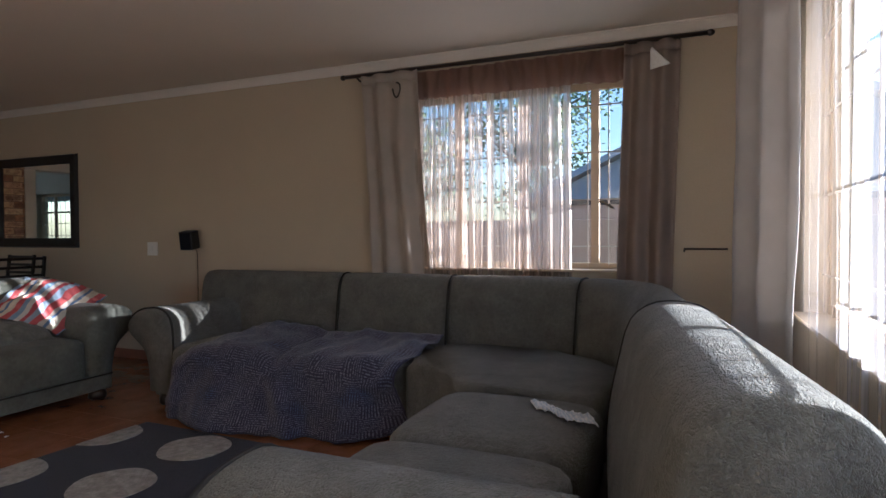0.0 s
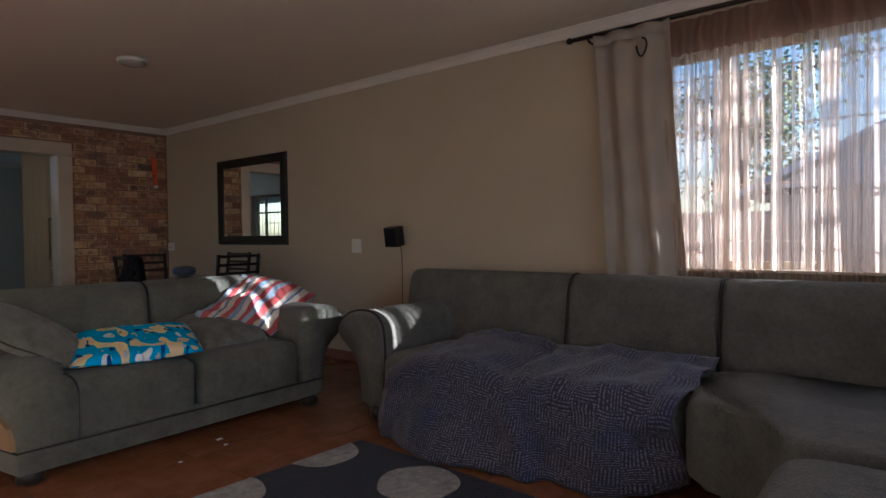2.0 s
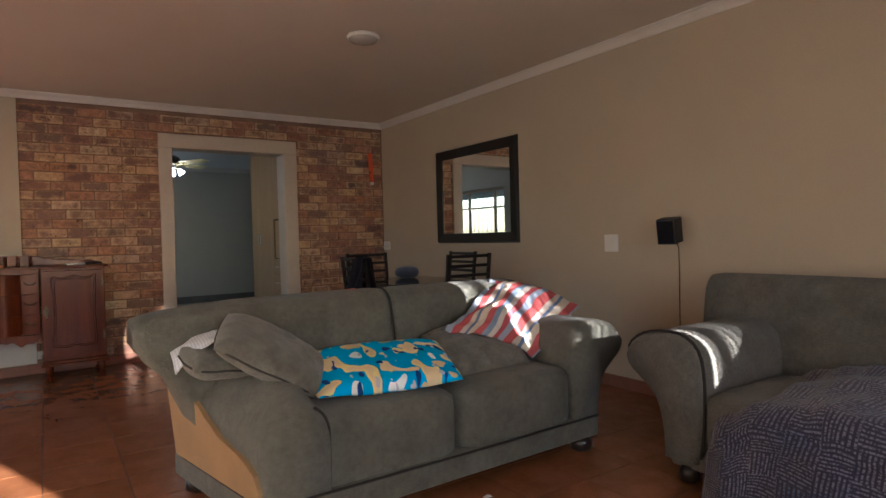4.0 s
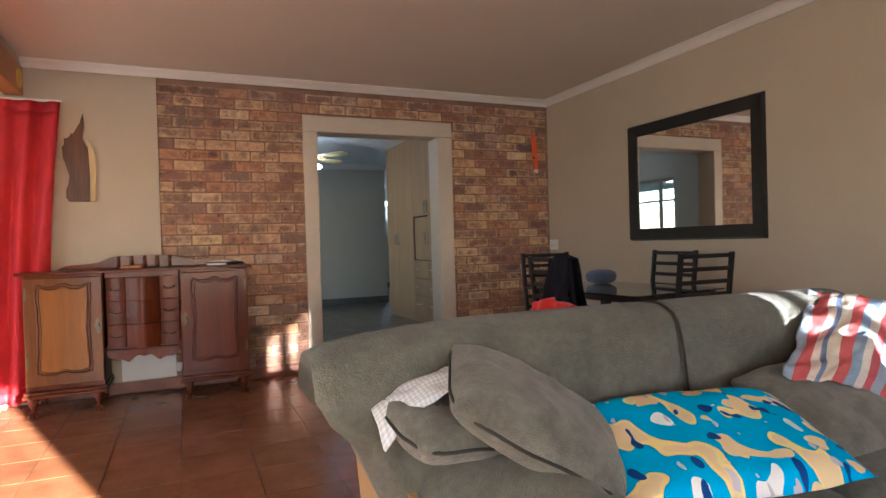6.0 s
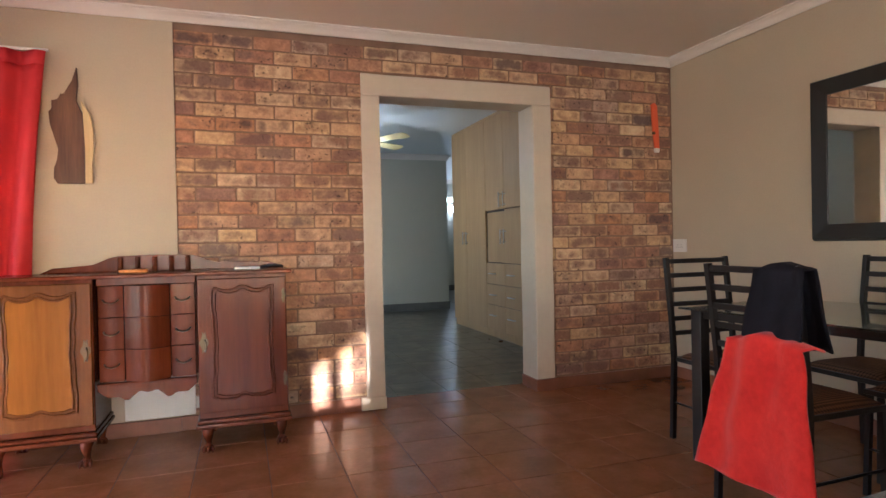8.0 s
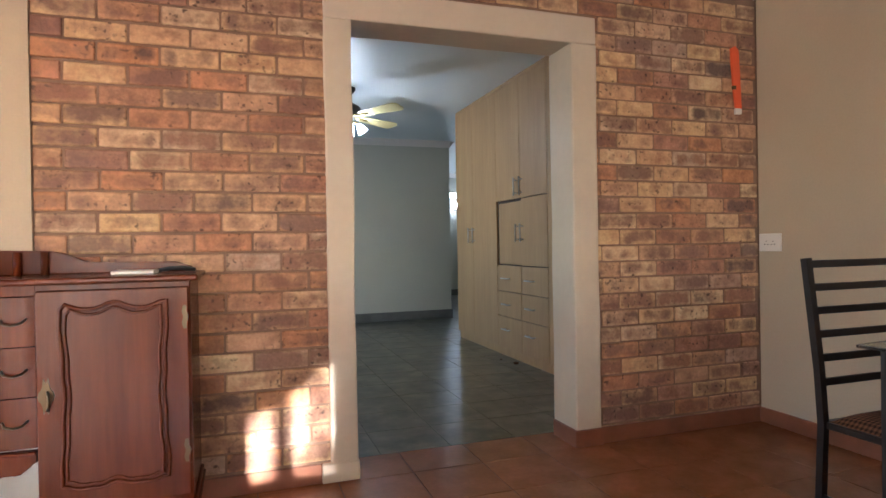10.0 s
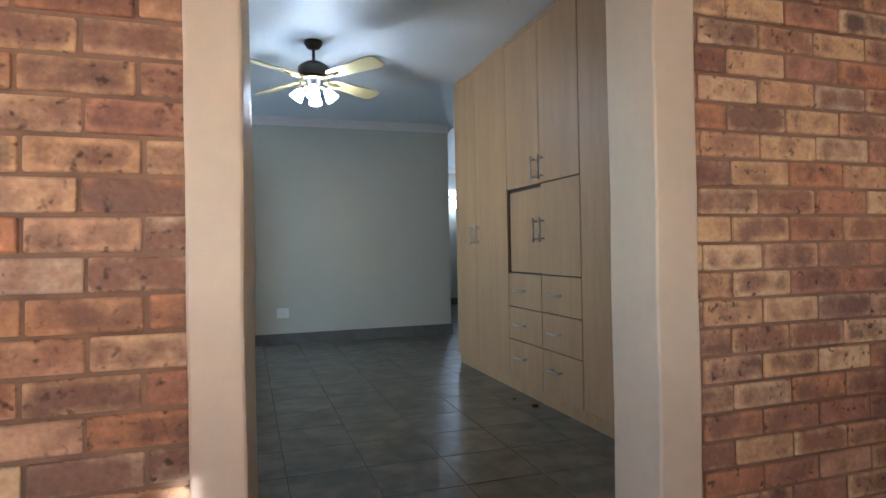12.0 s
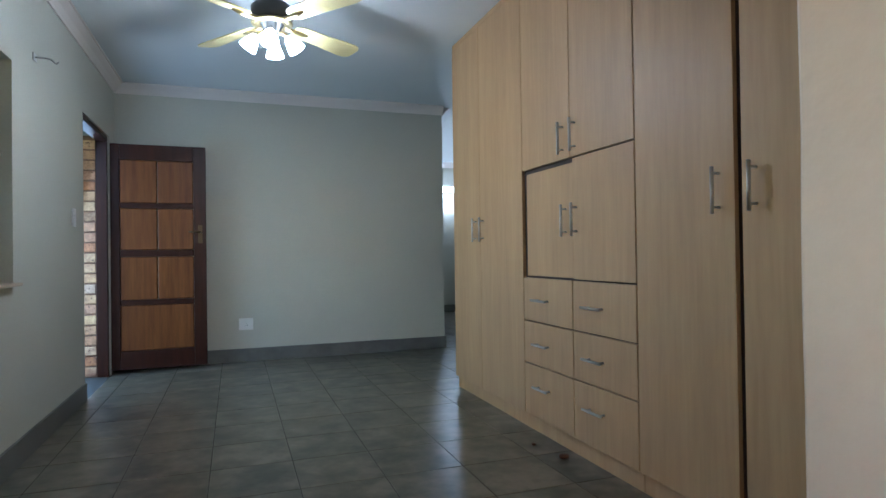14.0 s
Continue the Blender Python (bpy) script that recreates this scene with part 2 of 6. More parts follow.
def printed_cloth(name):
    """Bright cyan cotton with large cream, yellow, white and navy shapes printed on it."""
    m, nt, b = material(name, 0.85, spec=0.2)
    n1 = noise_tex(nt, coords(nt, "UV", scale=(3.4, 2.6, 1), turn=(0, 0, 25)), 1.15, 0.7, 0.5)
    n2 = noise_tex(nt, coords(nt, "UV", scale=(5.2, 4.2, 1), turn=(0, 0, -20)), 1.3, 0.5)
    n3 = noise_tex(nt, coords(nt, "UV", scale=(2.6, 3.8, 1), turn=(0, 0, 60)), 1.7, 0.5)
    col = ramp(nt, n1, [(0.0, (0.80, 0.62, 0.36)), (0.39, (0.86, 0.70, 0.30)), (0.43, (0.0, 0.26, 0.60)), (0.44, (0.0, 0.40, 0.80)), (0.66, (0.82, 0.84, 0.86))], hard=True)
    shape = ramp(nt, n3, [(0.0, (0, 0, 0)), (0.625, (1, 1, 1))], hard=True)
    col = mix(nt, shape, col, (0.80, 0.60, 0.34))
    lilac = ramp(nt, noise_tex(nt, coords(nt, "UV", scale=(6, 3.4, 1), turn=(0, 0, 70)), 1.5, 1.0), [(0.0, (0, 0, 0)), (0.67, (1, 1, 1))], hard=True)
    col = mix(nt, lilac, col, (0.55, 0.52, 0.62))
    dark = ramp(nt, n2, [(0.0, (0, 0, 0)), (0.685, (1, 1, 1))], hard=True)
    col = mix(nt, dark, col, (0.008, 0.06, 0.27))
    nt.links.new(col, b.inputs["Base Color"])
    bump(nt, b, noise_tex(nt, coords(nt), 60.0, 3), 0.2, 0.004)
    return m


def throw_mat(name):
    """Navy throw printed with blocks of pale bars that run by turns along and across."""
    m, nt, b = material(name, 0.95, spec=0.1)
    v = coords(nt, "UV")
    ck = node(nt, "ShaderNodeTexChecker", Scale=1.0)
    ck.inputs["Color1"].default_value, ck.inputs["Color2"].default_value = (0, 0, 0, 1), (1, 1, 1, 1)
    big = coords(nt, "UV", scale=(8.0, 8.0, 1))
    nt.links.new(big, ck.inputs["Vector"])
    bars = []
    for s in ((5.0, 42.0, 1), (42.0, 5.0, 1)):
        w = nt.nodes.new("ShaderNodeTexWave")
        w.bands_direction = "Y" if s[0] < s[1] else "X"
        w.inputs["Scale"].default_value = 18.0
        w.inputs["Distortion"].default_value = 0.5
        nt.links.new(v, w.inputs["Vector"])
        brk = noise_tex(nt, coords(nt, "UV", scale=(110, 45, 1) if s[0] < s[1] else (45, 110, 1)), 1.0, 2)
        a = mix(nt, 1.0, ramp(nt, w.outputs["Fac"], [(0.30, (0, 0, 0)), (0.75, (1, 1, 1))]), ramp(nt, brk, [(0.42, (0.06, 0.06, 0.06)), (0.55, (1, 1, 1))]), "MULTIPLY")
        bars.append(a)
    pick = mix(nt, ck.outputs["Fac"], bars[0], bars[1])
    tone = ramp(nt, noise_tex(nt, coords(nt, "UV", scale=(3, 3, 1)), 1.0, 2), [(0.35, (0.18, 0.172, 0.215)), (0.55, (0.15, 0.15, 0.205)), (0.70, (0.08, 0.115, 0.215))])
    col = mix(nt, pick, (0.035, 0.033, 0.058), tone)
    nt.links.new(col, b.inputs["Base Color"])
    b.inputs["Sheen Weight"].default_value = 0.2
    bump(nt, b, noise_tex(nt, coords(nt), 200.0, 2), 0.4, 0.004)
    return m


def check_mat(name, a, c, scale):
    m, nt, b = material(name, 0.9, spec=0.1)
    v = coords(nt, "UV", scale=(scale, scale, 1))
    cols = []
    for ax in "XY":
        w = nt.nodes.new("ShaderNodeTexWave")
        w.bands_direction = ax
        w.inputs["Scale"].default_value = 1.0
        nt.links.new(v, w.inputs["Vector"])
        cols.append(ramp(nt, w.outputs["Fac"], [(0.45, (0, 0, 0)), (0.62, (1, 1, 1))]))
    f = mix(nt, 0.5, cols[0], cols[1])
    nt.links.new(mix(nt, f, a, c), b.inputs["Base Color"])
    return m


M = {}
M["plaster"] = plain("plaster_tan", (0.47, 0.388, 0.28), 0.75, var=0.06, scale=1.2, fine=90, bumps=0.15)
M["plaster2"] = plain("plaster_grey_green", (0.48, 0.465, 0.385), 0.6, var=0.05, scale=1.2, fine=90, bumps=0.12)
M["ceiling"] = plain("ceiling_white", (0.70, 0.615, 0.52), 0.6, var=0.04, scale=1.0, fine=70, bumps=0.06)
M["ceiling2"] = plain("ceiling_gloss_white", (0.74, 0.77, 0.76), 0.46, var=0.03, scale=1.0, fine=40, bumps=0.04)
M["cornice"] = plain("cornice_white", (0.72, 0.66, 0.60), 0.5, var=0.04, bumps=0.05)
M["trim"] = plain("trim_cream", (0.57, 0.49, 0.385), 0.45, var=0.07, scale=2.5, fine=25, bumps=0.35)
M["mortar"] = plain("mortar_brown", (0.245, 0.15, 0.10), 0.95, var=0.3, scale=6, fine=120, bumps=0.6)
M["brick"] = brick_mat("face_brick")
M["terracotta"] = tile_mat("terracotta_tile", (0.205, 0.079, 0.032), (0.24, 0.095, 0.039), (0.275, 0.112, 0.049), 0.24, 0.38)
M["grout"] = plain("grout_dark", (0.10, 0.046, 0.025), 0.9, var=0.3)
M["grey_tile"] = tile_mat("grey_green_tile", (0.042, 0.039, 0.026), (0.105, 0.094, 0.066), (0.185, 0.16, 0.115), 0.30)
M["grout2"] = plain("grout_grey", (0.042, 0.040, 0.034), 0.9, var=0.3)
M["skirt"] = plain("skirting_terracotta", (0.22, 0.085, 0.045), 0.4, var=0.2, scale=8)
M["skirt2"] = plain("skirting_grey", (0.13, 0.125, 0.11), 0.4, var=0.2, scale=8)
M["sofa"] = fabric("sofa_chenille", (0.103, 0.100, 0.084), (0.162, 0.156, 0.132), 210, bumps=0.8, sheen=0.15, crease=0.75)
M["sofa2"] = fabric("sofa_velour", (0.089, 0.091, 0.074), (0.139, 0.139, 0.114), 200, bumps=0.7, sheen=0.15)
M["piping"] = plain("piping_dark", (0.02, 0.018, 0.015), 0.8, var=0.2)
M["lining"] = plain("sofa_lining_tan", (0.30, 0.19, 0.085), 0.7, var=0.15, scale=6)
M["feet"] = plain("foot_dark", (0.02, 0.015, 0.012), 0.3)
M["cushion"] = fabric("cushion_grey", (0.095, 0.094, 0.077), (0.170, 0.164, 0.137), 220, bumps=0.7, blotch=14)
M["throw"] = throw_mat("throw_print")
M["towel"] = striped_towel("towel_stripes")
M["print"] = printed_cloth("blue_print")
M["check"] = check_mat("cloth_check", (0.75, 0.75, 0.76), (0.45, 0.52, 0.62), 9)
M["white_cloth"] = fabric("cloth_white", (0.68, 0.66, 0.64), (0.75, 0.73, 0.7), 300, bumps=0.2)
M["rug"] = fabric("rug_navy", (0.010, 0.011, 0.022), (0.018, 0.018, 0.032), 160, bumps=0.8, sheen=0.1)
M["rug_spot"] = fabric("rug_spot_grey", (0.20, 0.19, 0.17), (0.38, 0.36, 0.33), 70, bumps=1.0, sheen=0.1, blotch=28)
M["mahogany"] = wood("mahogany", (0.076, 0.0155, 0.005), (0.142, 0.031, 0.010), 0.22, 2, 0.5, 0.0, spec=0.28)
# mahogany with sunlight put into its colour: strong for the panel, weaker round it
M["honey"] = wood("mahogany_sunlit", (0.19, 0.066, 0.008), (0.27, 0.098, 0.012), 0.22, 2, 0.5, 0.0, spec=0.35)
M["half_lit"] = wood("mahogany_half_lit", (0.105, 0.034, 0.009), (0.16, 0.056, 0.014), 0.22, 2, 0.5, 0.0, spec=0.35)
M["dark_wood"] = plain("dark_stain", (0.022, 0.013, 0.010), 0.35, var=0.25)
M["frame_black"] = plain("frame_black", (0.007, 0.005, 0.004), 0.45, var=0.2, fine=30)
M["black_metal"] = plain("black_metal", (0.018, 0.015, 0.015), 0.38, metal=0.3, var=0.2)
M["brass"] = plain("old_brass", (0.115, 0.082, 0.045), 0.35, 0.9, var=0.3)
M["steel"] = plain("brushed_steel", (0.55, 0.53, 0.5), 0.3, 0.95, var=0.06)
M["oak"] = wood("melamine_oak", (0.395, 0.24, 0.108), (0.47, 0.297, 0.136), 0.5, 2, 0.4, 0.0)
# carcass coloured near-black to stand for the shade between and behind the doors
M["gap_shade"] = plain("cupboard_gap_shade", (0.05, 0.03, 0.02), 0.7)
M["door_wood"] = wood("door_meranti", (0.016, 0.0045, 0.0025), (0.042, 0.011, 0.0045), 0.4, 2, 1.0, 0.0, spec=0.25)
M["door_panel"] = wood("door_panel_amber", (0.085, 0.025, 0.006), (0.175, 0.063, 0.014), 0.4, 2, 1.2, 0.0, spec=0.3)
M["beam"] = wood("beam_orange", (0.42, 0.17, 0.045), (0.55, 0.25, 0.07), 0.45, 1, 0.6, 0.1)
M["yellow"] = plain("paint_yellow", (0.62, 0.46, 0.05), 0.5, var=0.1)
M["carve"] = wood("carving_brown", (0.062, 0.022, 0.011), (0.14, 0.058, 0.027), 0.45, 2, 1.5)
M["sapwood"] = wood("carving_sapwood", (0.5, 0.34, 0.15), (0.62, 0.46, 0.24), 0.5, 2, 1.5)
M["plastic"] = plain("plastic_white", (0.72, 0.70, 0.66), 0.35, var=0.03, bumps=0)
M["black"] = plain("plastic_black", (0.012, 0.012, 0.012), 0.5, var=0.2)
M["orange"] = plain("strap_orange", (0.75, 0.11, 0.025), 0.6, var=0.1)
M["red_curtain"] = thick_cloth("curtain_red", (0.74, 0.045, 0.05), 0.4, 0.6)
M["drape"] = thick_cloth("drape_beige", (0.50, 0.43, 0.36), 0.25, 0.5)
M["drape_lined"] = thick_cloth("drape_lined", (0.62, 0.58, 0.55), 0.13)
M["drape_brown"] = thick_cloth("drape_mauve_brown", (0.36, 0.28, 0.235), 0.3)
M["sheer"] = sheer("sheer_peach", (0.86, 0.70, 0.58), 0.66, 1, 48.0, 0.85)
M["sheer_thin"] = sheer("sheer_peach_thin", (0.82, 0.68, 0.58), 0.5, 1, 34, 0.85)
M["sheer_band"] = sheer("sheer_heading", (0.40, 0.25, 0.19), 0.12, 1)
M["lace"] = sheer("lace_white", (0.88, 0.84, 0.84), 1.05, 0, 11)
M["voile"] = sheer("voile_grey", (0.66, 0.64, 0.68), 2.0, 0, 9)
M["win_frame"] = plain("window_frame_tan", (0.46, 0.36, 0.25), 0.5, var=0.1)
M["bars"] = plain("burglar_bars", (0.45, 0.37, 0.29), 0.5, var=0.1)
M["sill"] = plain("sill_paint", (0.5, 0.4, 0.28), 0.6, var=0.1)
M["jacket"] = fabric("jacket_navy", (0.006, 0.006, 0.010), (0.011, 0.011, 0.017), 200, bumps=0.3, sheen=0.0)
M["red_cloth"] = fabric("cloth_red", (0.55, 0.02, 0.016), (0.68, 0.035, 0.025), 200, bumps=0.3)
M["blue_cloth"] = fabric("cloth_blue", (0.06, 0.08, 0.13), (0.09, 0.11, 0.17), 200, bumps=0.4)
M["seat_check"] = check_mat("seat_check", (0.20, 0.10, 0.055), (0.03, 0.02, 0.018), 8)
M["bulb"] = glow("bulb_lit", (0.85, 0.94, 1.0), 0.9)
M["fan_dark"] = plain("fan_bronze", (0.07, 0.065, 0.055), 0.3, 0.7, var=0.2)
M["fan_gold"] = plain("fan_brass", (0.45, 0.36, 0.18), 0.3, 0.9, var=0.15)
M["fan_blade"] = wood("fan_blade", (0.55, 0.47, 0.2), (0.66, 0.58, 0.3), 0.3, 0, 0.6, 0.3, vary=False)
M["dome"] = plain("lamp_dome", (0.46, 0.43, 0.385), 0.25, var=0.03, bumps=0)
M["paper"] = plain("paper_white", (0.75, 0.74, 0.7), 0.7, var=0.05)
M["packet"] = plain("packet_orange", (0.6, 0.22, 0.04), 0.5, var=0.4, scale=40)
M["grass"] = plain("lawn", (0.07, 0.09, 0.03), 0.95, var=0.4, scale=2, fine=80, bumps=0.6)
M["paving"] = plain("paving", (0.34, 0.30, 0.26), 0.9, var=0.2, scale=2)
M["render_wall"] = plain("wall_pinkish", (0.34, 0.24, 0.20), 0.9, var=0.15, scale=2, fine=50, bumps=0.3)
M["roof"] = plain("roof_blue_grey", (0.24, 0.30, 0.38), 0.6, var=0.1)
M["bark"] = plain("bark", (0.12, 0.085, 0.06), 0.95, var=0.3, scale=10, bumps=0.8)
M["leaf"] = plain("leaf_green", (0.075, 0.12, 0.03), 0.6, var=0.5, scale=3)
m_, nt_, b_ = material("mirror_glass", 0.02, 1.0)
b_.inputs["Base Color"].default_value = (0.86, 0.88, 0.86, 1)
M["mirror"] = m_
m_, nt_, b_ = material("table_glass", 0.03)
b_.inputs["Base Color"].default_value = (0.55, 0.62, 0.58, 1)
b_.inputs["Transmission Weight"].default_value = 0.9
M["glass"] = m_

# ---- mesh helpers ----


def link(name, bm, mat, parent=None, label="", smooth=False):
    me = bpy.data.meshes.new(name)
    bmesh.ops.recalc_face_normals(bm, faces=bm.faces)
    bm.to_mesh(me)
    bm.free()
    for mt in (mat if isinstance(mat, (list, tuple)) else [mat]):
        me.materials.append(mt)
    if smooth:
        me.shade_smooth()
    ob = new(name, me)
    if parent:
        ob.parent = parent
    if label:
        ob["label"] = label
    return ob


part = link


def thing(name, label, category, group="", at=(0, 0, 0), turn=0.0):
    ob = new(name)
    ob.empty_display_size = 0.1
    ob.matrix_basis = pose(at[0], at[1], at[2], 0, 0, turn)
    return tagged(ob, label, category, group)


def structure(name, bm, mat, label="", smooth=False):
    return tagged(link(name, bm, mat, None, "", smooth), label, "", "", "structure")


def box(bm, x0, x1, y0, y1, z0, z1, bevel=0.0, seg=2):
    c = bmesh.ops.create_cube(bm, size=1.0)
    m = Matrix.Translation(((x0 + x1) / 2, (y0 + y1) / 2, (z0 + z1) / 2)) @ Matrix.Diagonal((abs(x1 - x0), abs(y1 - y0), abs(z1 - z0), 1))
    bmesh.ops.transform(bm, matrix=m, verts=c["verts"])
    if bevel:
        es = list({e for v in c["verts"] for e in v.link_edges})
        bmesh.ops.bevel(bm, geom=es, offset=bevel, segments=seg, affect="EDGES", profile=0.5)
    return bm


def boxed(x0, x1, y0, y1, z0, z1, bevel=0.0, seg=2):
    return box(bmesh.new(), x0, x1, y0, y1, z0, z1, bevel, seg)


def rbox(bm, centre, half, k=7.0, m=None, cuts=9, bulge=0.0):
    """A soft, cushion-like block."""
    bmesh.ops.create_cube(bm, size=2.0)
    bmesh.ops.subdivide_edges(bm, edges=bm.edges[:], cuts=cuts, use_grid_fill=True)
    for v in bm.verts:
        p = v.co
        n = (abs(p.x) ** k + abs(p.y) ** k + abs(p.z) ** k) ** (1 / k)
        q = Vector((p.x / n, p.y / n, p.z / n))
        b = bulge * (1 - q.x * q.x) * (1 - q.y * q.y)
        q = Vector((q.x * half[0], q.y * half[1], q.z * (half[2] + (b if q.z > 0 else 0))))
        if m is not None:
            q = m @ q
        v.co = q + Vector(centre)
    return bm


def tube(bm, pts, r, seg=8, caps=True):
    pts = [Vector(p) for p in pts]
    rings, side = [], None
    for i, p in enumerate(pts):
        d = (pts[min(i + 1, len(pts) - 1)] - pts[max(i - 1, 0)]).normalized()
        if side is None:
            side = d.orthogonal().normalized()
        side = (side - d * side.dot(d)).normalized()
        up = d.cross(side)
        rad = r[i] if isinstance(r, (list, tuple)) else r
        rings.append([bm.verts.new(p + (side * math.cos(a) + up * math.sin(a)) * rad) for a in (2 * math.pi * k / seg for k in range(seg))])
    for a, b in zip(rings, rings[1:]):
        for k in range(seg):
            bm.faces.new((a[k], a[(k + 1) % seg], b[(k + 1) % seg], b[k]))
    if caps:
        bm.faces.new(rings[0][::-1])
        bm.faces.new(rings[-1])
    return bm


def sheet(bm, nu, nv, f, closed=False, uv=None):
    """A grid of points f(u, v), u and v from 0 to 1."""
    rows = [[bm.verts.new(f(i / nu, j / nv)) for i in range(nu if closed else nu + 1)] for j in range(nv + 1)]
    n = len(rows[0])
    lay = bm.loops.layers.uv.verify() if uv else None
    for j in range(nv):
        for i in range(nu):
            k = (i + 1) % n
            fa = bm.faces.new((rows[j][i], rows[j][k], rows[j + 1][k], rows[j + 1][i]))
            if uv:
                for lp, (a, b) in zip(fa.loops, ((i, j), (i + 1, j), (i + 1, j + 1), (i, j + 1))):
                    lp[lay].uv = (a / nu * uv[0], b / nv * uv[1])
    return rows


def spline(pts, n, closed=False):
    """n points along a smooth curve through pts."""
    out, m = [], len(pts)
    spans = m if closed else m - 1
    for k in range(n):
        t = k / (n if closed else n - 1) * spans
        i = min(int(t), spans - 1)
        t -= i
        g = [Vector(pts[(i + o) % m] if closed else pts[max(0, min(m - 1, i + o))]) for o in (-1, 0, 1, 2)]
        out.append(0.5 * ((2 * g[1]) + (g[2] - g[0]) * t + (2 * g[0] - 5 * g[1] + 4 * g[2] - g[3]) * t * t + (3 * g[1] - g[0] - 3 * g[2] + g[3]) * t ** 3))
    return out


def lathe(bm, prof, centre=(0, 0, 0), seg=20):
    rows = [[bm.verts.new((centre[0] + r * math.cos(2 * math.pi * k / seg), centre[1] + r * math.sin(2 * math.pi * k / seg), centre[2] + z)) for k in range(seg)] for r, z in prof]
    for a, b in zip(rows, rows[1:]):
        for k in range(seg):
            bm.faces.new((a[k], a[(k + 1) % seg], b[(k + 1) % seg], b[k]))
    bm.faces.new(rows[0][::-1])
    bm.faces.new(rows[-1])
    return bm


def prism(bm, pts, axis, a, b, bevel=0.0):
    """A closed outline pushed out along an axis, from a to b."""
    def at(p, w):
        q = list(p)
        q.insert(axis, w)
        return q
    lo, hi = [bm.verts.new(at(p, a)) for p in pts], [bm.verts.new(at(p, b)) for p in pts]
    n = len(pts)
    fs = [bm.faces.new((lo[k], lo[(k + 1) % n], hi[(k + 1) % n], hi[k])) for k in range(n)]
    fs += [bm.faces.new(lo[::-1]), bm.faces.new(hi)]
    if bevel:
        es = {e for f in fs[-2:] for e in f.edges}
        bmesh.ops.bevel(bm, geom=list(es), offset=bevel, segments=3, affect="EDGES", profile=0.5)
    return bm


def solid(ob, thick):
    md = ob.modifiers.new("thickness", "SOLIDIFY")
    md.thickness = thick
    return ob


# ---- plan ----
XE, XW, YS, CH = 2.355, -2.13, -8.64, 2.503     # living room: east, west and south walls, ceiling
DOOR_W, DOOR_H, WALL = 1.131, 2.08, 0.21       # the doorway in the brick wall starts at x = 0, y = 0
X2W, Y2N, CH2 = -0.72, 5.441, 2.55             # second room: west wall, north wall, ceiling
TW = 0.23
TE = 0.15                                      # thickness of the east wall
XS = -4.2                                      # west side of the sun room

# ---- the shell ----


def wall_with_openings(bm, along, a0, a1, t0, t1, z1, holes):
    """A wall from a0 to a1 along x or y, between t0 and t1 across, with holes (from, to, bottom, top)."""
    def put(p, q, lo, hi):
        if q - p > 1e-4 and hi - lo > 1e-4:
            if along == "x":
                box(bm, p, q, t0, t1, lo, hi)
            else:
                box(bm, t0, t1, p, q, lo, hi)
    at = a0
    for p, q, lo, hi in sorted(holes):
        put(at, p, 0, z1)
        put(p, q, 0, lo)
        put(p, q, hi, z1)
        at = q
    put(at, a1, 0, z1)
    return bm


WIN_E = (-8.0, -6.2, 0.92, 2.2)
WIN_S = (-2.0, 1.36, 0.80, 2.2)
WIN_W = (-3.3, -0.35, 0.02, 2.12)
WIN_R = (1.35, 2.86, 0.88, 1.95)
DOOR_R = (4.27, 5.2, 0.0, 2.03)
structure("wall_east", wall_with_openings(bmesh.new(), "y", YS - TW, -0.012, XE, XE + TE, CH + 0.1, [WIN_E]), M["plaster"], "tan painted plaster wall with a wide window")
structure("wall_south", wall_with_openings(bmesh.new(), "x", XW - TW, XE, YS - TW, YS, CH + 0.1, [WIN_S]), M["plaster"], "tan painted plaster wall behind the sofa")
structure("wall_west", wall_with_openings(bmesh.new(), "y", YS, -0.012, XW - TW, XW, CH + 0.1, [(-3.6, -0.012, 0, 2.443)]), M["plaster"], "tan painted plaster wall with a wide opening")
structure("wall_sunroom", wall_with_openings(bmesh.new(), "y", -3.83, WALL, XS - TW, XS, CH + 0.1, [WIN_W]), M["plaster"], "tan wall of the sun room with a tall window")
structure("wall_sunroom_south", boxed(XS, XW - TW, -3.83, -3.6, 0, CH + 0.1), M["plaster"], "tan end wall of the sun room")
bm = bmesh.new()
box(bm, XS, -1.25, -0.012, WALL, 0, CH + 0.1)
structure("wall_plaster_north", bm, M["plaster"], "smooth tan plaster beside the brickwork")
bm = wall_with_openings(bmesh.new(), "x", -1.25, XE + TE, 0.0025, WALL, CH + 0.1, [(-0.01, DOOR_W + 0.01, 0, DOOR_H + 0.01)])
wall_brick = structure("wall_brick", bm, M["mortar"], "face brick wall in brown mortar round a doorway")
bm = bmesh.new()
box(bm, XW - TW, XE + TE, YS - TW, -0.012, CH, CH + 0.08)
box(bm, XS - TW, XW - TW, -3.83, -0.012, CH, CH + 0.08)
structure("ceiling", bm, M["ceiling"], "plain white painted ceiling board")
bm = bmesh.new()
box(bm, X2W - TW, 4.6, WALL, 9.2, CH2, CH2 + 0.08)
structure("ceiling_room", bm, M["ceiling2"], "glossy white ceiling of the second room")
bm = wall_with_openings(bmesh.new(), "y", WALL, Y2N + 0.16, X2W - TW, X2W, CH2, [WIN_R, DOOR_R])
structure("wall_room_west", bm, M["plaster2"], "grey-green painted wall with a window and a door")
bm = bmesh.new()
box(bm, X2W, 2.37, Y2N, Y2N + 0.16, 0, CH2)
structure("wall_room_north", bm, M["plaster2"], "grey-green painted wall that ends at a passage")
bm = bmesh.new()
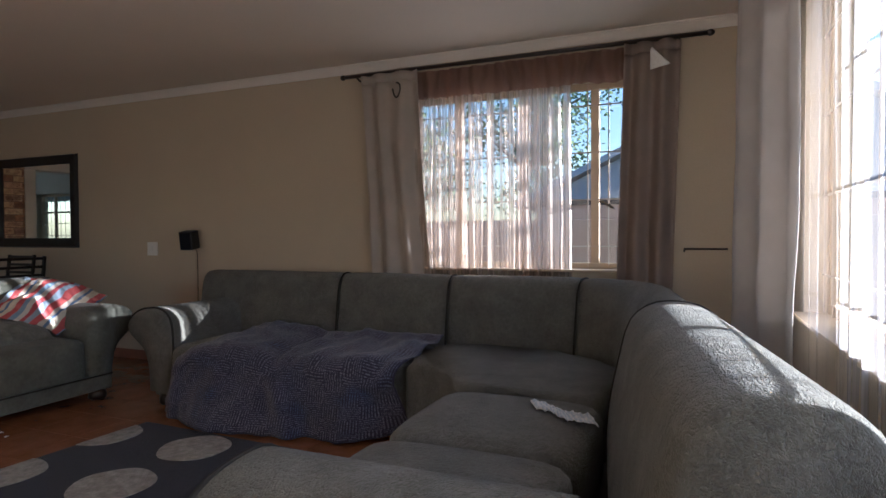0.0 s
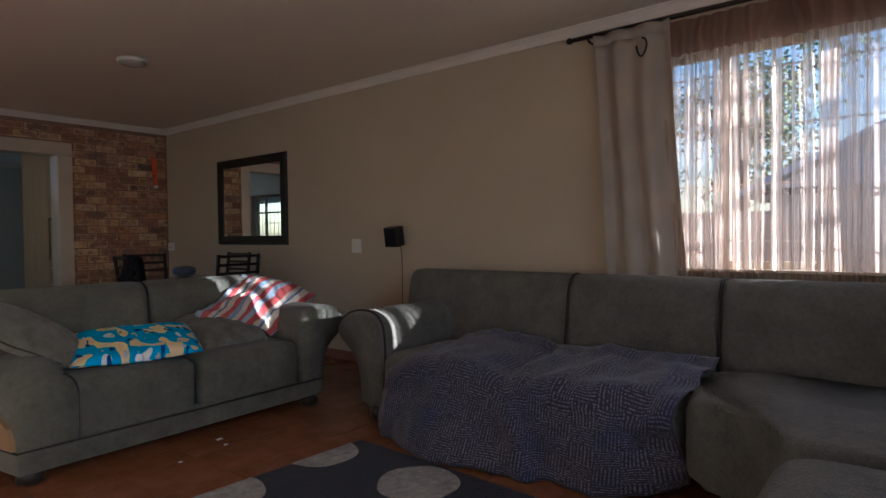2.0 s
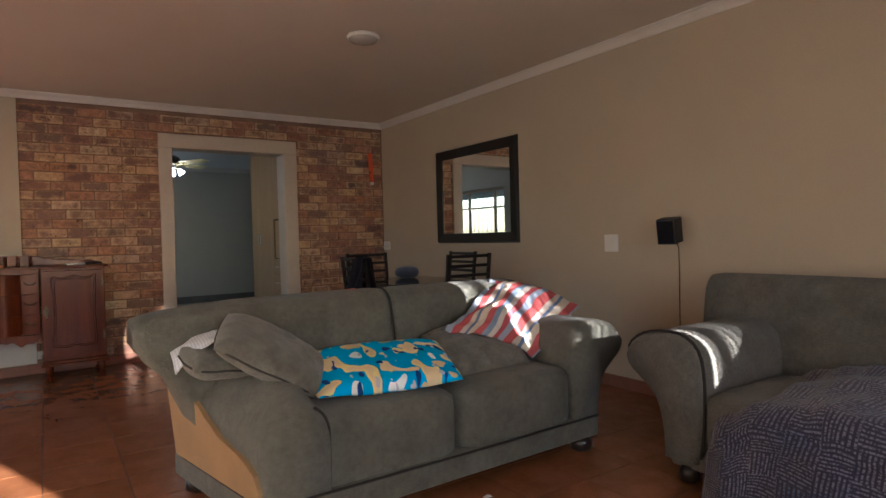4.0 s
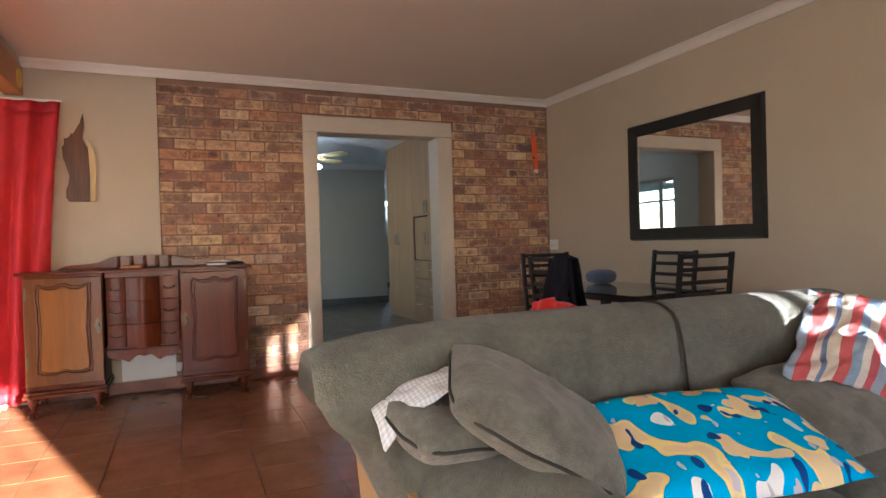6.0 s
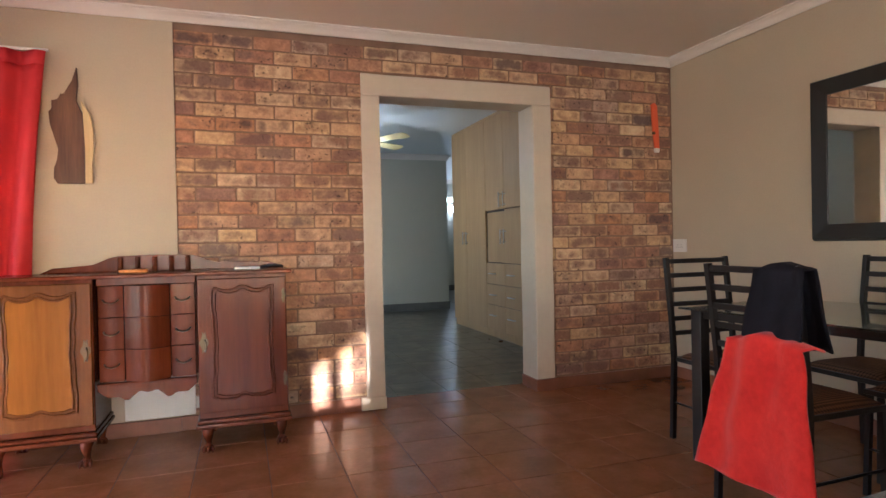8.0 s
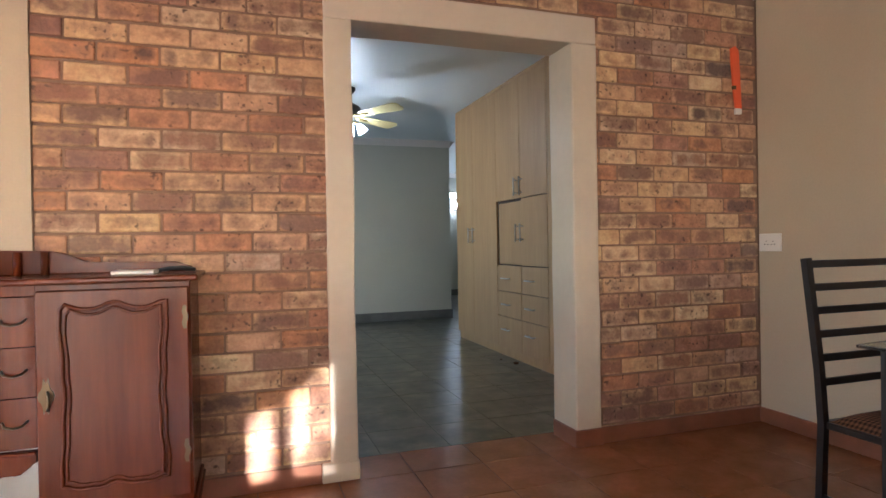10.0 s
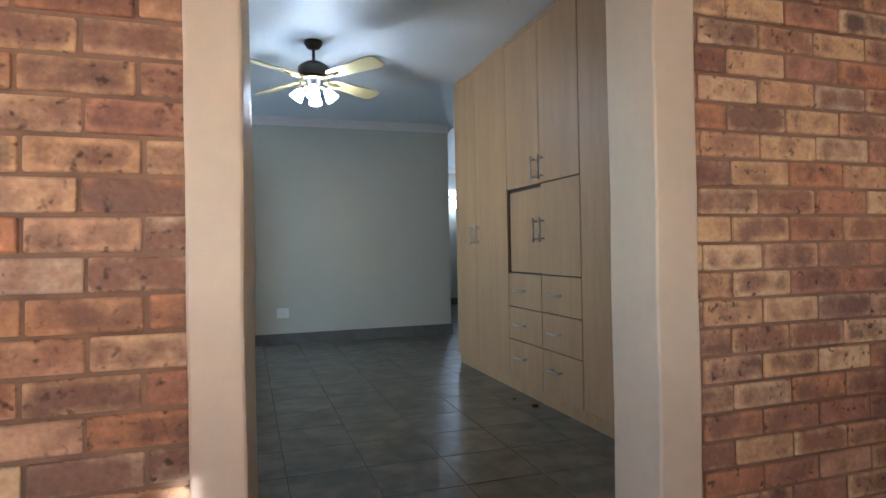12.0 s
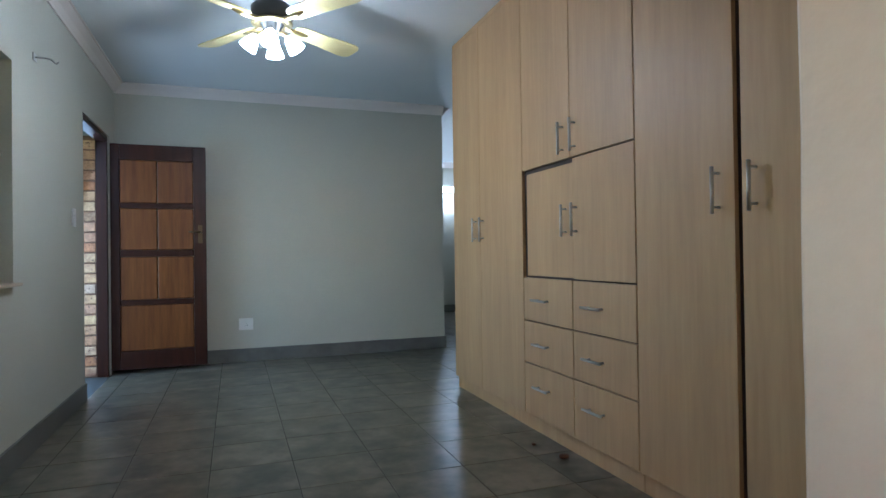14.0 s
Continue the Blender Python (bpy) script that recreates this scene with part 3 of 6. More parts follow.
box(bm, X2W - 0.0, -0.01, WALL, WALL + 0.006, 0, CH2)
box(bm, -0.01, DOOR_W + 0.01, WALL, WALL + 0.006, DOOR_H + 0.01, CH2)
box(bm, DOOR_W + 0.01, 2.45, WALL, WALL + 0.006, 0, CH2)
structure("wall_room_south", bm, M["plaster2"], "grey-green painted back of the brick wall")
bm = bmesh.new()
box(bm, 2.45, 2.6, WALL, 3.62, 0, CH2)
box(bm, 2.6, 4.45, 3.47, 3.62, 0, CH2)
box(bm, 4.45, 4.6, 3.47, 9.2, 0, CH2)
box(bm, 2.37, 4.45, 9.05, 9.2, 0, 2.02)
box(bm, 2.37, 4.45, 9.05, 9.2, 2.16, CH2)
box(bm, 2.22, 2.37, Y2N + 0.16, 9.2, 0, CH2)
structure("wall_passage", bm, M["plaster2"], "pale walls of the passage beyond")

# floors: beds of grout, tiles are laid on them at the end of the file
structure("floor", box(boxed(XW - TW, XE + TE, YS - TW, 0.25, -0.12, -0.004), XS - TW, XW - TW, -3.83, 0.0, -0.12, -0.004), M["grout"], "dark red terracotta tile floor")
structure("floor_room", boxed(X2W - TW, 4.6, 0.25, 9.2, -0.12, -0.004), M["grout2"], "grey-green mottled tile floor")
bm = bmesh.new()
box(bm, -60, X2W - TW, WALL, 60, -0.3, -0.13)
for a in ((-60, 60, -60, YS - TW), (-60, XS - TW, YS - TW, WALL), (XS - TW, XW - TW, YS - TW, -3.83), (XE + TE, 60, YS - TW, 0), (XE + TE, 4.6, 0, 0.25), (4.6, 60, 0, 60), (X2W - TW, 4.6, 9.2, 60)):
    box(bm, a[0], a[1], a[2], a[3], -0.3, -0.13)
structure("ground", bm, M["grass"], "dry lawn outside the house")


def cove(bm, p, q, n, top, drop=0.085, out=0.085):
    """A coved cornice along a wall from p to q; n points into the room."""
    prof = [(0, 0), (0, -drop), (0.012, -drop), (0.018, -drop + 0.012), (out * 0.47, -drop * 0.53), (out - 0.015, -0.018), (out - 0.012, -0.012), (out, -0.010), (out, 0)]
    p, q, n = Vector(p), Vector(q), Vector(n)
    rings = [[bm.verts.new((o.x + n.x * u, o.y + n.y * u, top + w - 0.001)) for u, w in prof] for o in (p, q)]
    k = len(prof)
    for i in range(k):
        bm.faces.new((rings[0][i], rings[0][(i + 1) % k], rings[1][(i + 1) % k], rings[1][i]))
    bm.faces.new(rings[0][::-1])
    bm.faces.new(rings[1])


for nm, p, q, n, top in (("cornice_north", (XW, -0.012), (XE, -0.012), (0, -1), CH), ("cornice_east", (XE, YS), (XE, -0.0), (-1, 0), CH), ("cornice_south", (XW, YS), (XE, YS), (0, 1), CH),
                         ("cornice_west", (XW, YS), (XW, -3.62), (1, 0), CH), ("cornice_room_north", (X2W, Y2N), (2.37, Y2N), (0, -1), CH2), ("cornice_room_west", (X2W, WALL), (X2W, Y2N), (1, 0), CH2),
                         ("cornice_passage", (2.37, Y2N), (2.37, 9.05), (1, 0), CH2), ("cornice_passage_end", (2.37, 9.05), (4.45, 9.05), (0, -1), CH2), ("cornice_passage_east", (4.45, 3.62), (4.45, 9.05), (-1, 0), CH2)):
    bm = bmesh.new()
    cove(bm, p, q, n, top, *((0.060, 0.062) if top == CH else (0.085, 0.085)))
    structure(nm, bm, M["cornice"], "white coved plaster cornice")

# skirtings
for nm, b, mt in (("baseboard_north", (DOOR_W + 0.15, XE, -0.016, 0.02, 0, 0.085), "skirt"), ("baseboard_north_left", (-1.25, -0.16, -0.016, 0.02, 0, 0.085), "skirt"), ("baseboard_plaster", (XW, -1.25, -0.026, 0.0, 0, 0.085), "skirt"),
                  ("baseboard_east", (XE - 0.014, XE, YS, -0.016, 0, 0.085), "skirt"), ("baseboard_room_north", (X2W, 2.37, Y2N - 0.014, Y2N, 0, 0.125), "skirt2"),
                  ("baseboard_room_west", (X2W, X2W + 0.014, WALL + 0.01, 4.27, 0, 0.125), "skirt2"), ("baseboard_passage", (2.37, 4.45, 9.036, 9.05, 0, 0.125), "skirt2"),
                  ("baseboard_jamb", (DOOR_W - 0.014, DOOR_W + 0.15, -0.030, WALL, 0, 0.085), "skirt"), ("baseboard_corner", (2.37, 2.384, Y2N - 0.014, 9.05, 0, 0.125), "skirt2")):
    structure(nm, boxed(*b, bevel=0.003), M[mt], "tile skirting along the foot of the wall")

# doorway trim: cream plaster band and lining, slightly uneven


def wavy(bm, x0, x1, y0, y1, z0, z1, cuts=14):
    box(bm, x0, x1, y0, y1, z0, z1, 0.008, 2)
    up = (z1 - z0) > (x1 - x0)
    for k in range(1, cuts):
        w = (z0 + (z1 - z0) * k / cuts) if up else (x0 + (x1 - x0) * k / cuts)
        bmesh.ops.bisect_plane(bm, geom=bm.verts[:] + bm.edges[:] + bm.faces[:], plane_co=(0, 0, w) if up else (w, 0, 0), plane_no=(0, 0, 1) if up else (1, 0, 0))


for i, b in enumerate(((-0.125, 0.0, -0.014, WALL + 0.012, 0, DOOR_H), (DOOR_W, DOOR_W + 0.148, -0.014, WALL + 0.012, 0, DOOR_H), (-0.125, DOOR_W + 0.148, -0.014, WALL + 0.012, DOOR_H, DOOR_H + 0.142))):
    bm = bmesh.new()
    wavy(bm, *b)
    for v in bm.verts:
        d = noise.noise_vector(v.co * 3.1) * 0.006
        v.co += Vector((d.x, d.y * 0.4, d.z if i == 2 else 0))
    if i == 0:
        for v in bm.verts:
            if v.co.x > -0.06:
                v.co.x += 0.022 * max(0.0, v.co.y) / WALL
    structure(("trim_door_left", "trim_door_right", "trim_door_head")[i], bm, M["trim"], "thick cream painted plaster band round the doorway", smooth=False)
structure("trim_door_plinth", boxed(-0.165, 0.004, -0.028, 0.06, 0, 0.085, 0.006), M["trim"], "cream painted block at the foot of the doorway")

# ---- windows ----


def window(name, axis, a0, a1, z0, z1, plane, posts, rails, bars, hbars, label, sill_side=-1):
    """A steel window with mullions and burglar bars; axis 1: in a wall along y, axis 0: along x."""
    w = tagged(new(name), label, "window", "", "structure")

    def bx(p, q, lo, hi, d0, d1, bev=0.003):
        return boxed(d0, d1, p, q, lo, hi, bev) if axis == 1 else boxed(p, q, d0, d1, lo, hi, bev)
    f = 0.045
    for p, q, lo, hi in ((a0, a0 + f, z0, z1), (a1 - f, a1, z0, z1), (a0 + f, a1 - f, z0, z0 + f), (a0 + f, a1 - f, z1 - f, z1)):
        part("window_frame", bx(p, q, lo, hi, plane - 0.02, plane + 0.02), M["win_frame"], w)
    for p in posts:
        part("mullion", bx(p - 0.028, p + 0.028, z0 + f, z1 - f, plane - 0.018, plane + 0.018), M["win_frame"], w)
    for z in rails:
        part("rail", bx(a0 + f, a1 - f, z - 0.016, z + 0.016, plane - 0.014, plane + 0.014), M["win_frame"], w)
    inn = plane + sill_side * 0.045
    for k in range(bars):
        p = a0 + (a1 - a0) * (k + 0.5) / bars
        part("burglar_bar", bx(p - 0.0035, p + 0.0035, z0 + 0.01, z1 - 0.01, inn - 0.0035, inn + 0.0035, 0), M["bars"], w)
    for k in range(hbars):
        z = z0 + (z1 - z0) * (k + 0.5) / hbars
        part("burglar_bar", bx(a0 + 0.004, a1 - 0.004, z - 0.0045, z + 0.0045, inn - 0.010, inn - 0.0045, 0), M["bars"], w)
    s0, s1 = sorted((plane + sill_side * 0.02, plane + sill_side * 0.16))
    part("window_sill", bx(a0 + 0.002, a1 - 0.002, z0 - 0.012, z0 + 0.004, s0, s1), M["sill"], w)
    g = part("pane", bx(a0 + f, a1 - f, z0 + f, z1 - f, plane - 0.002, plane + 0.002, 0), M["pane"], w)
    g.visible_shadow = False
    return w


m_, nt_, b_ = material("window_pane", 0.02)
gl, tp, mx = nt_.nodes.new("ShaderNodeBsdfGlossy"), nt_.nodes.new("ShaderNodeBsdfTransparent"), nt_.nodes.new("ShaderNodeMixShader")
gl.inputs["Roughness"].default_value = 0.02
mx.inputs[0].default_value = 0.05
nt_.links.new(tp.outputs[0], mx.inputs[1])
nt_.links.new(gl.outputs[0], mx.inputs[2])
nt_.links.new(mx.outputs[0], nt_.nodes["Material Output"].inputs[0])
M["pane"] = m_
window("window_1", 1, WIN_E[0], WIN_E[1], WIN_E[2], WIN_E[3], 2.45, (-6.56, -7.56), (), 13, 4, "tan steel window with thin burglar bars behind a sheer curtain")
window("window_2", 0, WIN_S[0], WIN_S[1], WIN_S[2], WIN_S[3], -8.75, (-1.25, -0.5, 0.35), (), 21, 4, "wide steel window with burglar bars behind lace", 1)
window("window_3", 1, WIN_W[0], WIN_W[1], WIN_W[2] + 0.01, WIN_W[3], XS - 0.12, (-1.35, -2.35), (), 0, 0, "tall sliding window of the sun room", 1)
window("window_4", 1, WIN_R[0], WIN_R[1], WIN_R[2], WIN_R[3], -0.84, (1.73, 2.48), (1.62,), 12, 5, "steel window with a grid of burglar bars", 1)

# ---- curtains ----


def curtain(name, mat, a0, a1, z0, z1, plane, axis, folds, depth, label, gather=0.0, lean=0.0, seed=0, thick=0.003, smooth=True, slant=0.0, flare=0.0):
    """Hanging cloth in folds with a heading and a hem, pleated narrower at the top by gather; flare swings its far edge out towards the foot."""
    t = thing(name, label, "curtain")

    def f(u, v):
        w = (a1 - a0)
        mid = (a0 + a1) / 2
        squeeze = 1.0 - gather * math.sin(math.pi * min(1, v * 1.15)) * 0.5
        a = mid + (u - 0.5) * w * squeeze + lean * v
        wob = noise.noise(Vector((u * folds * 0.9, v * 1.6, seed + 3.3)))
        ph = 2 * math.pi * (folds * u + 0.22 * noise.noise(Vector((u * folds * 0.7, v * 0.8, seed + 8.1))))
        d = math.sin(ph + 1.4 * wob) * depth * (0.55 + 0.45 * v) + wob * depth * 0.9
        if thick:
            d += 0.35 * depth * noise.noise(Vector((u * folds * 2.6, v * 7.0, seed))) * (0.3 + v)
        z = z1 + (z0 - z1) * v + 0.012 * noise.noise(Vector((u * 6, seed, 1.0))) * (1 if v > 0.98 else 0)
        return (plane + d, a, z) if axis == 1 else (a, plane + d + slant * (u - 0.5) + flare * u * v, z)
    for nm, v0, v1, rows, grow in (("heading", 0.0, 0.035, 2, 1.5), ("cloth", 0.035, 0.965, 40, 1.0), ("hem", 0.965, 1.0, 2, 1.6)):
        bm = bmesh.new()
        sheet(bm, max(24, int(folds * 16)), rows, lambda u, v: f(u, v0 + (v1 - v0) * v), uv=(1, 1))
        ob = part(nm, bm, mat, t, smooth=smooth)
        if thick:
            solid(ob, thick * grow)
    return t


def rod(name, axis, a0, a1, at, z, r, mat, label):
    t = thing(name, label, "curtain rod")

    def p(a, dz=0.0, off=0.0):
        return (at + off, a, z + dz) if axis == 1 else (a, at + off, z + dz)
    part("pole", tube(bmesh.new(), [p(a0), p(a1)], r, 12), mat, t, smooth=True)
    for a in (a0, a1):
        s = -1 if a == a0 else 1
        part("finial", tube(bmesh.new(), [p(a - 0.004 * s), p(a + 0.01 * s), p(a + 0.025 * s), p(a + 0.04 * s)], [r * 0.9, r * 1.5, r * 1.4, r * 0.5], 12), mat, t, smooth=True)
    return t


rod("curtain_rod", 1, -8.26, -5.67, XE - 0.085, 2.395, 0.014, M["dark_wood"], "dark wooden curtain rod above the window")
for y in (-5.78, -8.1):
    tagged(link("rod_bracket", tube(bmesh.new(), [(XE, y, 2.37), (XE - 0.05, y, 2.37), (XE - 0.085, y, 2.381)], 0.008, 8), M["dark_wood"]), "dark bracket that holds the curtain rod", "bracket", "curtain rod brackets")
curtain("drape", M["drape"], -6.31, -5.83, 0.52, 2.385, XE - 0.105, 1, 2.6, 0.042, "beige lined drape pulled aside in folds", 0.06, -0.11, seed=2)
curtain("drape", M["drape_brown"], -8.11, -7.77, 0.42, 2.385, XE - 0.095, 1, 2.7, 0.036, "brownish drape pulled aside by the corner", 0.0, 0.06, seed=5)
curtain("sheer_curtain", M["sheer"], -7.28, -6.2, 0.62, 2.17, XE - 0.042, 1, 17, 0.024, "peach sheer curtain, sunlit from behind", seed=9, thick=0)
curtain("sheer_curtain", M["sheer_thin"], -7.42, -7.05, 0.62, 2.17, XE - 0.042, 1, 5, 0.024, "thinnest, almost clear end of the peach sheer curtain", seed=11, thick=0)
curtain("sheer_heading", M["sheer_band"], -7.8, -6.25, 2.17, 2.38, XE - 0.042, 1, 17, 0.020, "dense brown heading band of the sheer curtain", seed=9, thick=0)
curtain("sheer_curtain", M["sheer"], -6.85, -6.25, 0.62, 2.17, XE - 0.075, 1, 6, 0.012, "second layer of peach sheer curtain bunched aside", seed=10, thick=0)
# dark hook ring caught in the drape, and the window stays
pts = [(XE - 0.165, -6.16 - 0.03 * math.sin(a) * (1 + 0.3 * math.cos(a)), 2.235 + 0.055 * math.cos(a)) for a in (2 * math.pi * k / 14 for k in range(12))]
tagged(link("tieback_hook", tube(bmesh.new(), pts, 0.006, 8), M["dark_wood"], smooth=True), "dark curled tieback hook caught in the drape", "hook")
for y, s in ((-6.53, 1), (-7.60, -1)):
    pts = [(2.425, y, 1.385), (2.40, y, 1.385), (2.385, y + 0.03 * s, 1.375), (2.38, y + 0.09 * s, 1.335)]
    tagged(link("window_latch", tube(bmesh.new(), pts, [0.012, 0.010, 0.008, 0.007], 8), M["brass"], smooth=True), "small brass lever latch on the window", "latch", "window latches")
# loose corner of lining at the end of the drape
bm = bmesh.new()
sheet(bm, 6, 6, lambda u, v: (XE - 0.148 - 0.02 * u * v, -7.93 - 0.11 * u * v - 0.01 * u, 2.31 - 0.12 * v + 0.02 * u))
solid(tagged(link("lining_flap", bm, M["white_cloth"], smooth=True), "loose pale corner of curtain lining", "cloth"), 0.003)
tagged(link("tieback_rod", tube(bmesh.new(), [(XE, -8.13, 1.05), (XE - 0.035, -8.13, 1.066), (XE - 0.04, -8.2, 1.066), (XE - 0.04, -8.38, 1.066)], 0.006, 8), M["dark_wood"]), "thin dark curtain tieback rod on the wall", "bracket")
rod("curtain_rod", 0, -2.05, 1.5, YS + 0.10, 2.395, 0.014, M["dark_wood"], "dark wooden curtain rod above the wide window")
curtain("drape", M["drape_lined"], 0.90, 1.50, 0.04, 2.385, YS + 0.175, 0, 3.0, 0.028, "pale beige drape gathered by the corner", 0.06, seed=12, slant=0.19, flare=0.07)
curtain("voile_curtain", M["voile"], 0.42, 0.88, 0.1, 2.38, YS + 0.07, 0, 3, 0.009, "pale grey voile curtain lit from behind", seed=15, thick=0)
curtain("lace_curtain", M["lace"], -2.08, 0.46, 0.3, 2.38, YS + 0.055, 0, 18, 0.014, "white lace curtain glowing with daylight", seed=19, thick=0)
# red curtain on the north wall of the sun room, and the beam over the opening
curtain("red_curtain", M["red_curtain"], -3.05, -1.88, 0.03, 2.185, -0.095, 0, 8, 0.040, "bright red curtain gathered on a rail", 0.06, -0.15, seed=23)
t = thing("curtain_rail", "thin pale rail that carries the red curtain", "curtain rail")
part("rail", boxed(-3.1, -1.87, -0.095, -0.075, 2.19, 2.204, 0.003), M["plastic"], t)
for x in (-3.0, -2.45, -1.92):
    part("bracket", boxed(x - 0.01, x + 0.01, -0.075, -0.012, 2.194, 2.202), M["plastic"], t)
b = thing("wooden_beam", "orange varnished wooden beam with a yellow disc", "beam")
part("beam", boxed(XW - 0.10, XW + 0.012, -3.598, -0.014, 2.235, 2.4425, 0.004), M["beam"], b)
part("disc", tube(bmesh.new(), [(XW + 0.0115, -0.13, 2.335), (XW + 0.018, -0.13, 2.335)], 0.068, 24), M["yellow"], b, "round yellow painted disc")

# ---- the corner sofa ----


def back_profile(n=28, z0=0.12, top=0.885, thick=1.0):
    pts = [(0.0, z0), (-0.015, 0.42), (-0.02, 0.68), (0.0, 0.80), (0.05, top - 0.02), (0.12, top), (0.19, top - 0.015), (0.245, 0.80), (0.275, 0.64), (0.30, 0.46), (0.31, 0.28), (0.30, z0)]
    return [((p.x - 0.12) * thick, p.y) for p in spline([(a, b, 0) for a, b in pts], n)]


def swept(bm, prof, path, swell=0.0, e=0.10):
    """A closed outline carried along a path of (point, inward normal), rounded off at both ends."""
    d = [0.0]
    for (p, _), (q, _) in zip(path, path[1:]):
        d.append(d[-1] + (q - p).length)
    total = d[-1]
    cu, cz = sum(u for u, _ in prof) / len(prof), sum(z for _, z in prof) / len(prof)
    rings = []
    for (p, n), s in zip(path, d):
        edge = min(s, total - s)
        k = 1.0 if edge >= e else math.sqrt(max(0.0, 1 - (1 - edge / e) ** 2))
        k = 0.86 + 0.14 * k + swell * math.sin(math.pi * s / total)
        rings.append([bm.verts.new((p.x + n.x * (cu + (u - cu) * k), p.y + n.y * (cu + (u - cu) * k), cz + (z - cz) * (0.97 + 0.03 * (k - 0.86) / 0.14))) for u, z in prof])
    m = len(prof)
    for a, b in zip(rings, rings[1:]):
        for i in range(m):
            bm.faces.new((a[i], a[(i + 1) % m], b[(i + 1) % m], b[i]))
    bm.faces.new(rings[0][::-1])
    bm.faces.new(rings[-1])
    return bm


BX, CY, BR, BEND = 2.125, -7.39, 0.62, radians(82)     # ridge of the back by the east wall, start, radius and angle of the bend


def sofa_path(s):
    """Point and inward normal at s metres from the far arm."""
    if s <= L1:
        return Vector((BX, -4.45 - s, 0)), Vector((-1, 0, 0))
    a = min((s - L1) / BR, BEND)
    p = Vector((BX - BR + BR * math.cos(a), CY - BR * math.sin(a), 0))
    rest = max(0.0, s - L1 - BR * BEND)
    return p + Vector((-math.sin(a), -math.cos(a), 0)) * rest, Vector((-math.cos(a), math.sin(a), 0))


L1 = -CY - 4.45
sofa = thing("corner_sofa", "large grey-olive chenille corner sofa with dark piping", "sofa", at=(1.6, -7.0, 0))
SM = Matrix.Translation((-1.6, 7.0, 0))


def sofa_part(name, bm, mat, label="", smooth=True):
    bmesh.ops.transform(bm, matrix=SM, verts=bm.verts)
    return part(name, bm, mat, sofa, label, smooth)


END = L1 + BR * BEND + 2.24
cuts = [0.0, 1.32, 2.19, L1 + 0.16, L1 + BR * BEND + 0.66, END]
for a, b in zip(cuts, cuts[1:]):
    n = 26
    prof = back_profile(28, 0.12, 0.885, 1.42 if b == END else 1.0)
    sofa_part("backrest", swept(bmesh.new(), prof, [sofa_path(a + 0.003 + (b - a - 0.006) * k / n) for k in range(n + 1)], 0.015, 0.09), M["sofa"])
for s in cuts[1:-1]:
    p, n = sofa_path(s)
    prof = back_profile(28, 0.12, 0.885, 1.2 if s == cuts[4] else 1.0)
    if s == cuts[4]:
        p, n = sofa_path(s + 0.10)
        prof = back_profile(28, 0.12, 0.888, 1.44)
    pts = [(p.x + n.x * u * 0.99, p.y + n.y * u * 0.99, z - 0.002) for u, z in prof[3:27]]
    sofa_part("piping", tube(bmesh.new(), pts, 0.0055, 8), M["piping"], "dark seam piping")
# seat cushions
for y0, y1 in ((-5.75, -4.90), (-6.68, -5.76)):
    bm = rbox(bmesh.new(), (1.56, (y0 + y1) / 2, 0.27), (0.36, (y1 - y0) / 2, 0.165), 7, bulge=0.02)
    sofa_part("seat_cushion", bm, M["sofa"])
bm = bmesh.new()
pts = spline([(1.22, -6.70, 0), (1.55, -6.70, 0), (1.86, -6.70, 0), (1.86, -7.2, 0), (1.78, -7.6, 0), (1.5, -7.8, 0), (0.87, -7.80, 0), (0.87, -7.45, 0), (0.87, -7.16, 0), (1.0, -7.06, 0), (1.14, -6.9, 0)], 44, True)
prism(bm, [(p.x, p.y) for p in pts], 2, 0.10, 0.455, 0.06)
sofa_part("corner_seat", bm, M["sofa"])
for x0, x1 in ((0.16, 0.86), (-0.38, 0.15)):
    bm = rbox(bmesh.new(), ((x0 + x1) / 2, -7.47, 0.275), ((x1 - x0) / 2, 0.37, 0.17), 7, bulge=0.02)
    sofa_part("seat_cushion", bm, M["sofa"])
sofa_part("base", boxed(1.27, 2.2, -6.69, -4.73, 0.06, 0.14, 0.02), M["sofa"])
sofa_part("base", boxed(-0.55, 1.3, -8.12, -7.16, 0.06, 0.14, 0.02), M["sofa"])


def arm_profile(n=30):
    """Across the arm (outwards) and up: a scroll that rolls outwards."""
    pts = [(0.02, 0.10), (0.0, 0.30), (0.0, 0.50), (0.03, 0.61), (0.11, 0.665), (0.22, 0.667), (0.325, 0.64), (0.392, 0.58), (0.375, 0.515), (0.305, 0.46), (0.22, 0.38), (0.182, 0.24), (0.175, 0.10)]
    return [(p.x, p.y) for p in spline([(a, b, 0) for a, b in pts], n)]


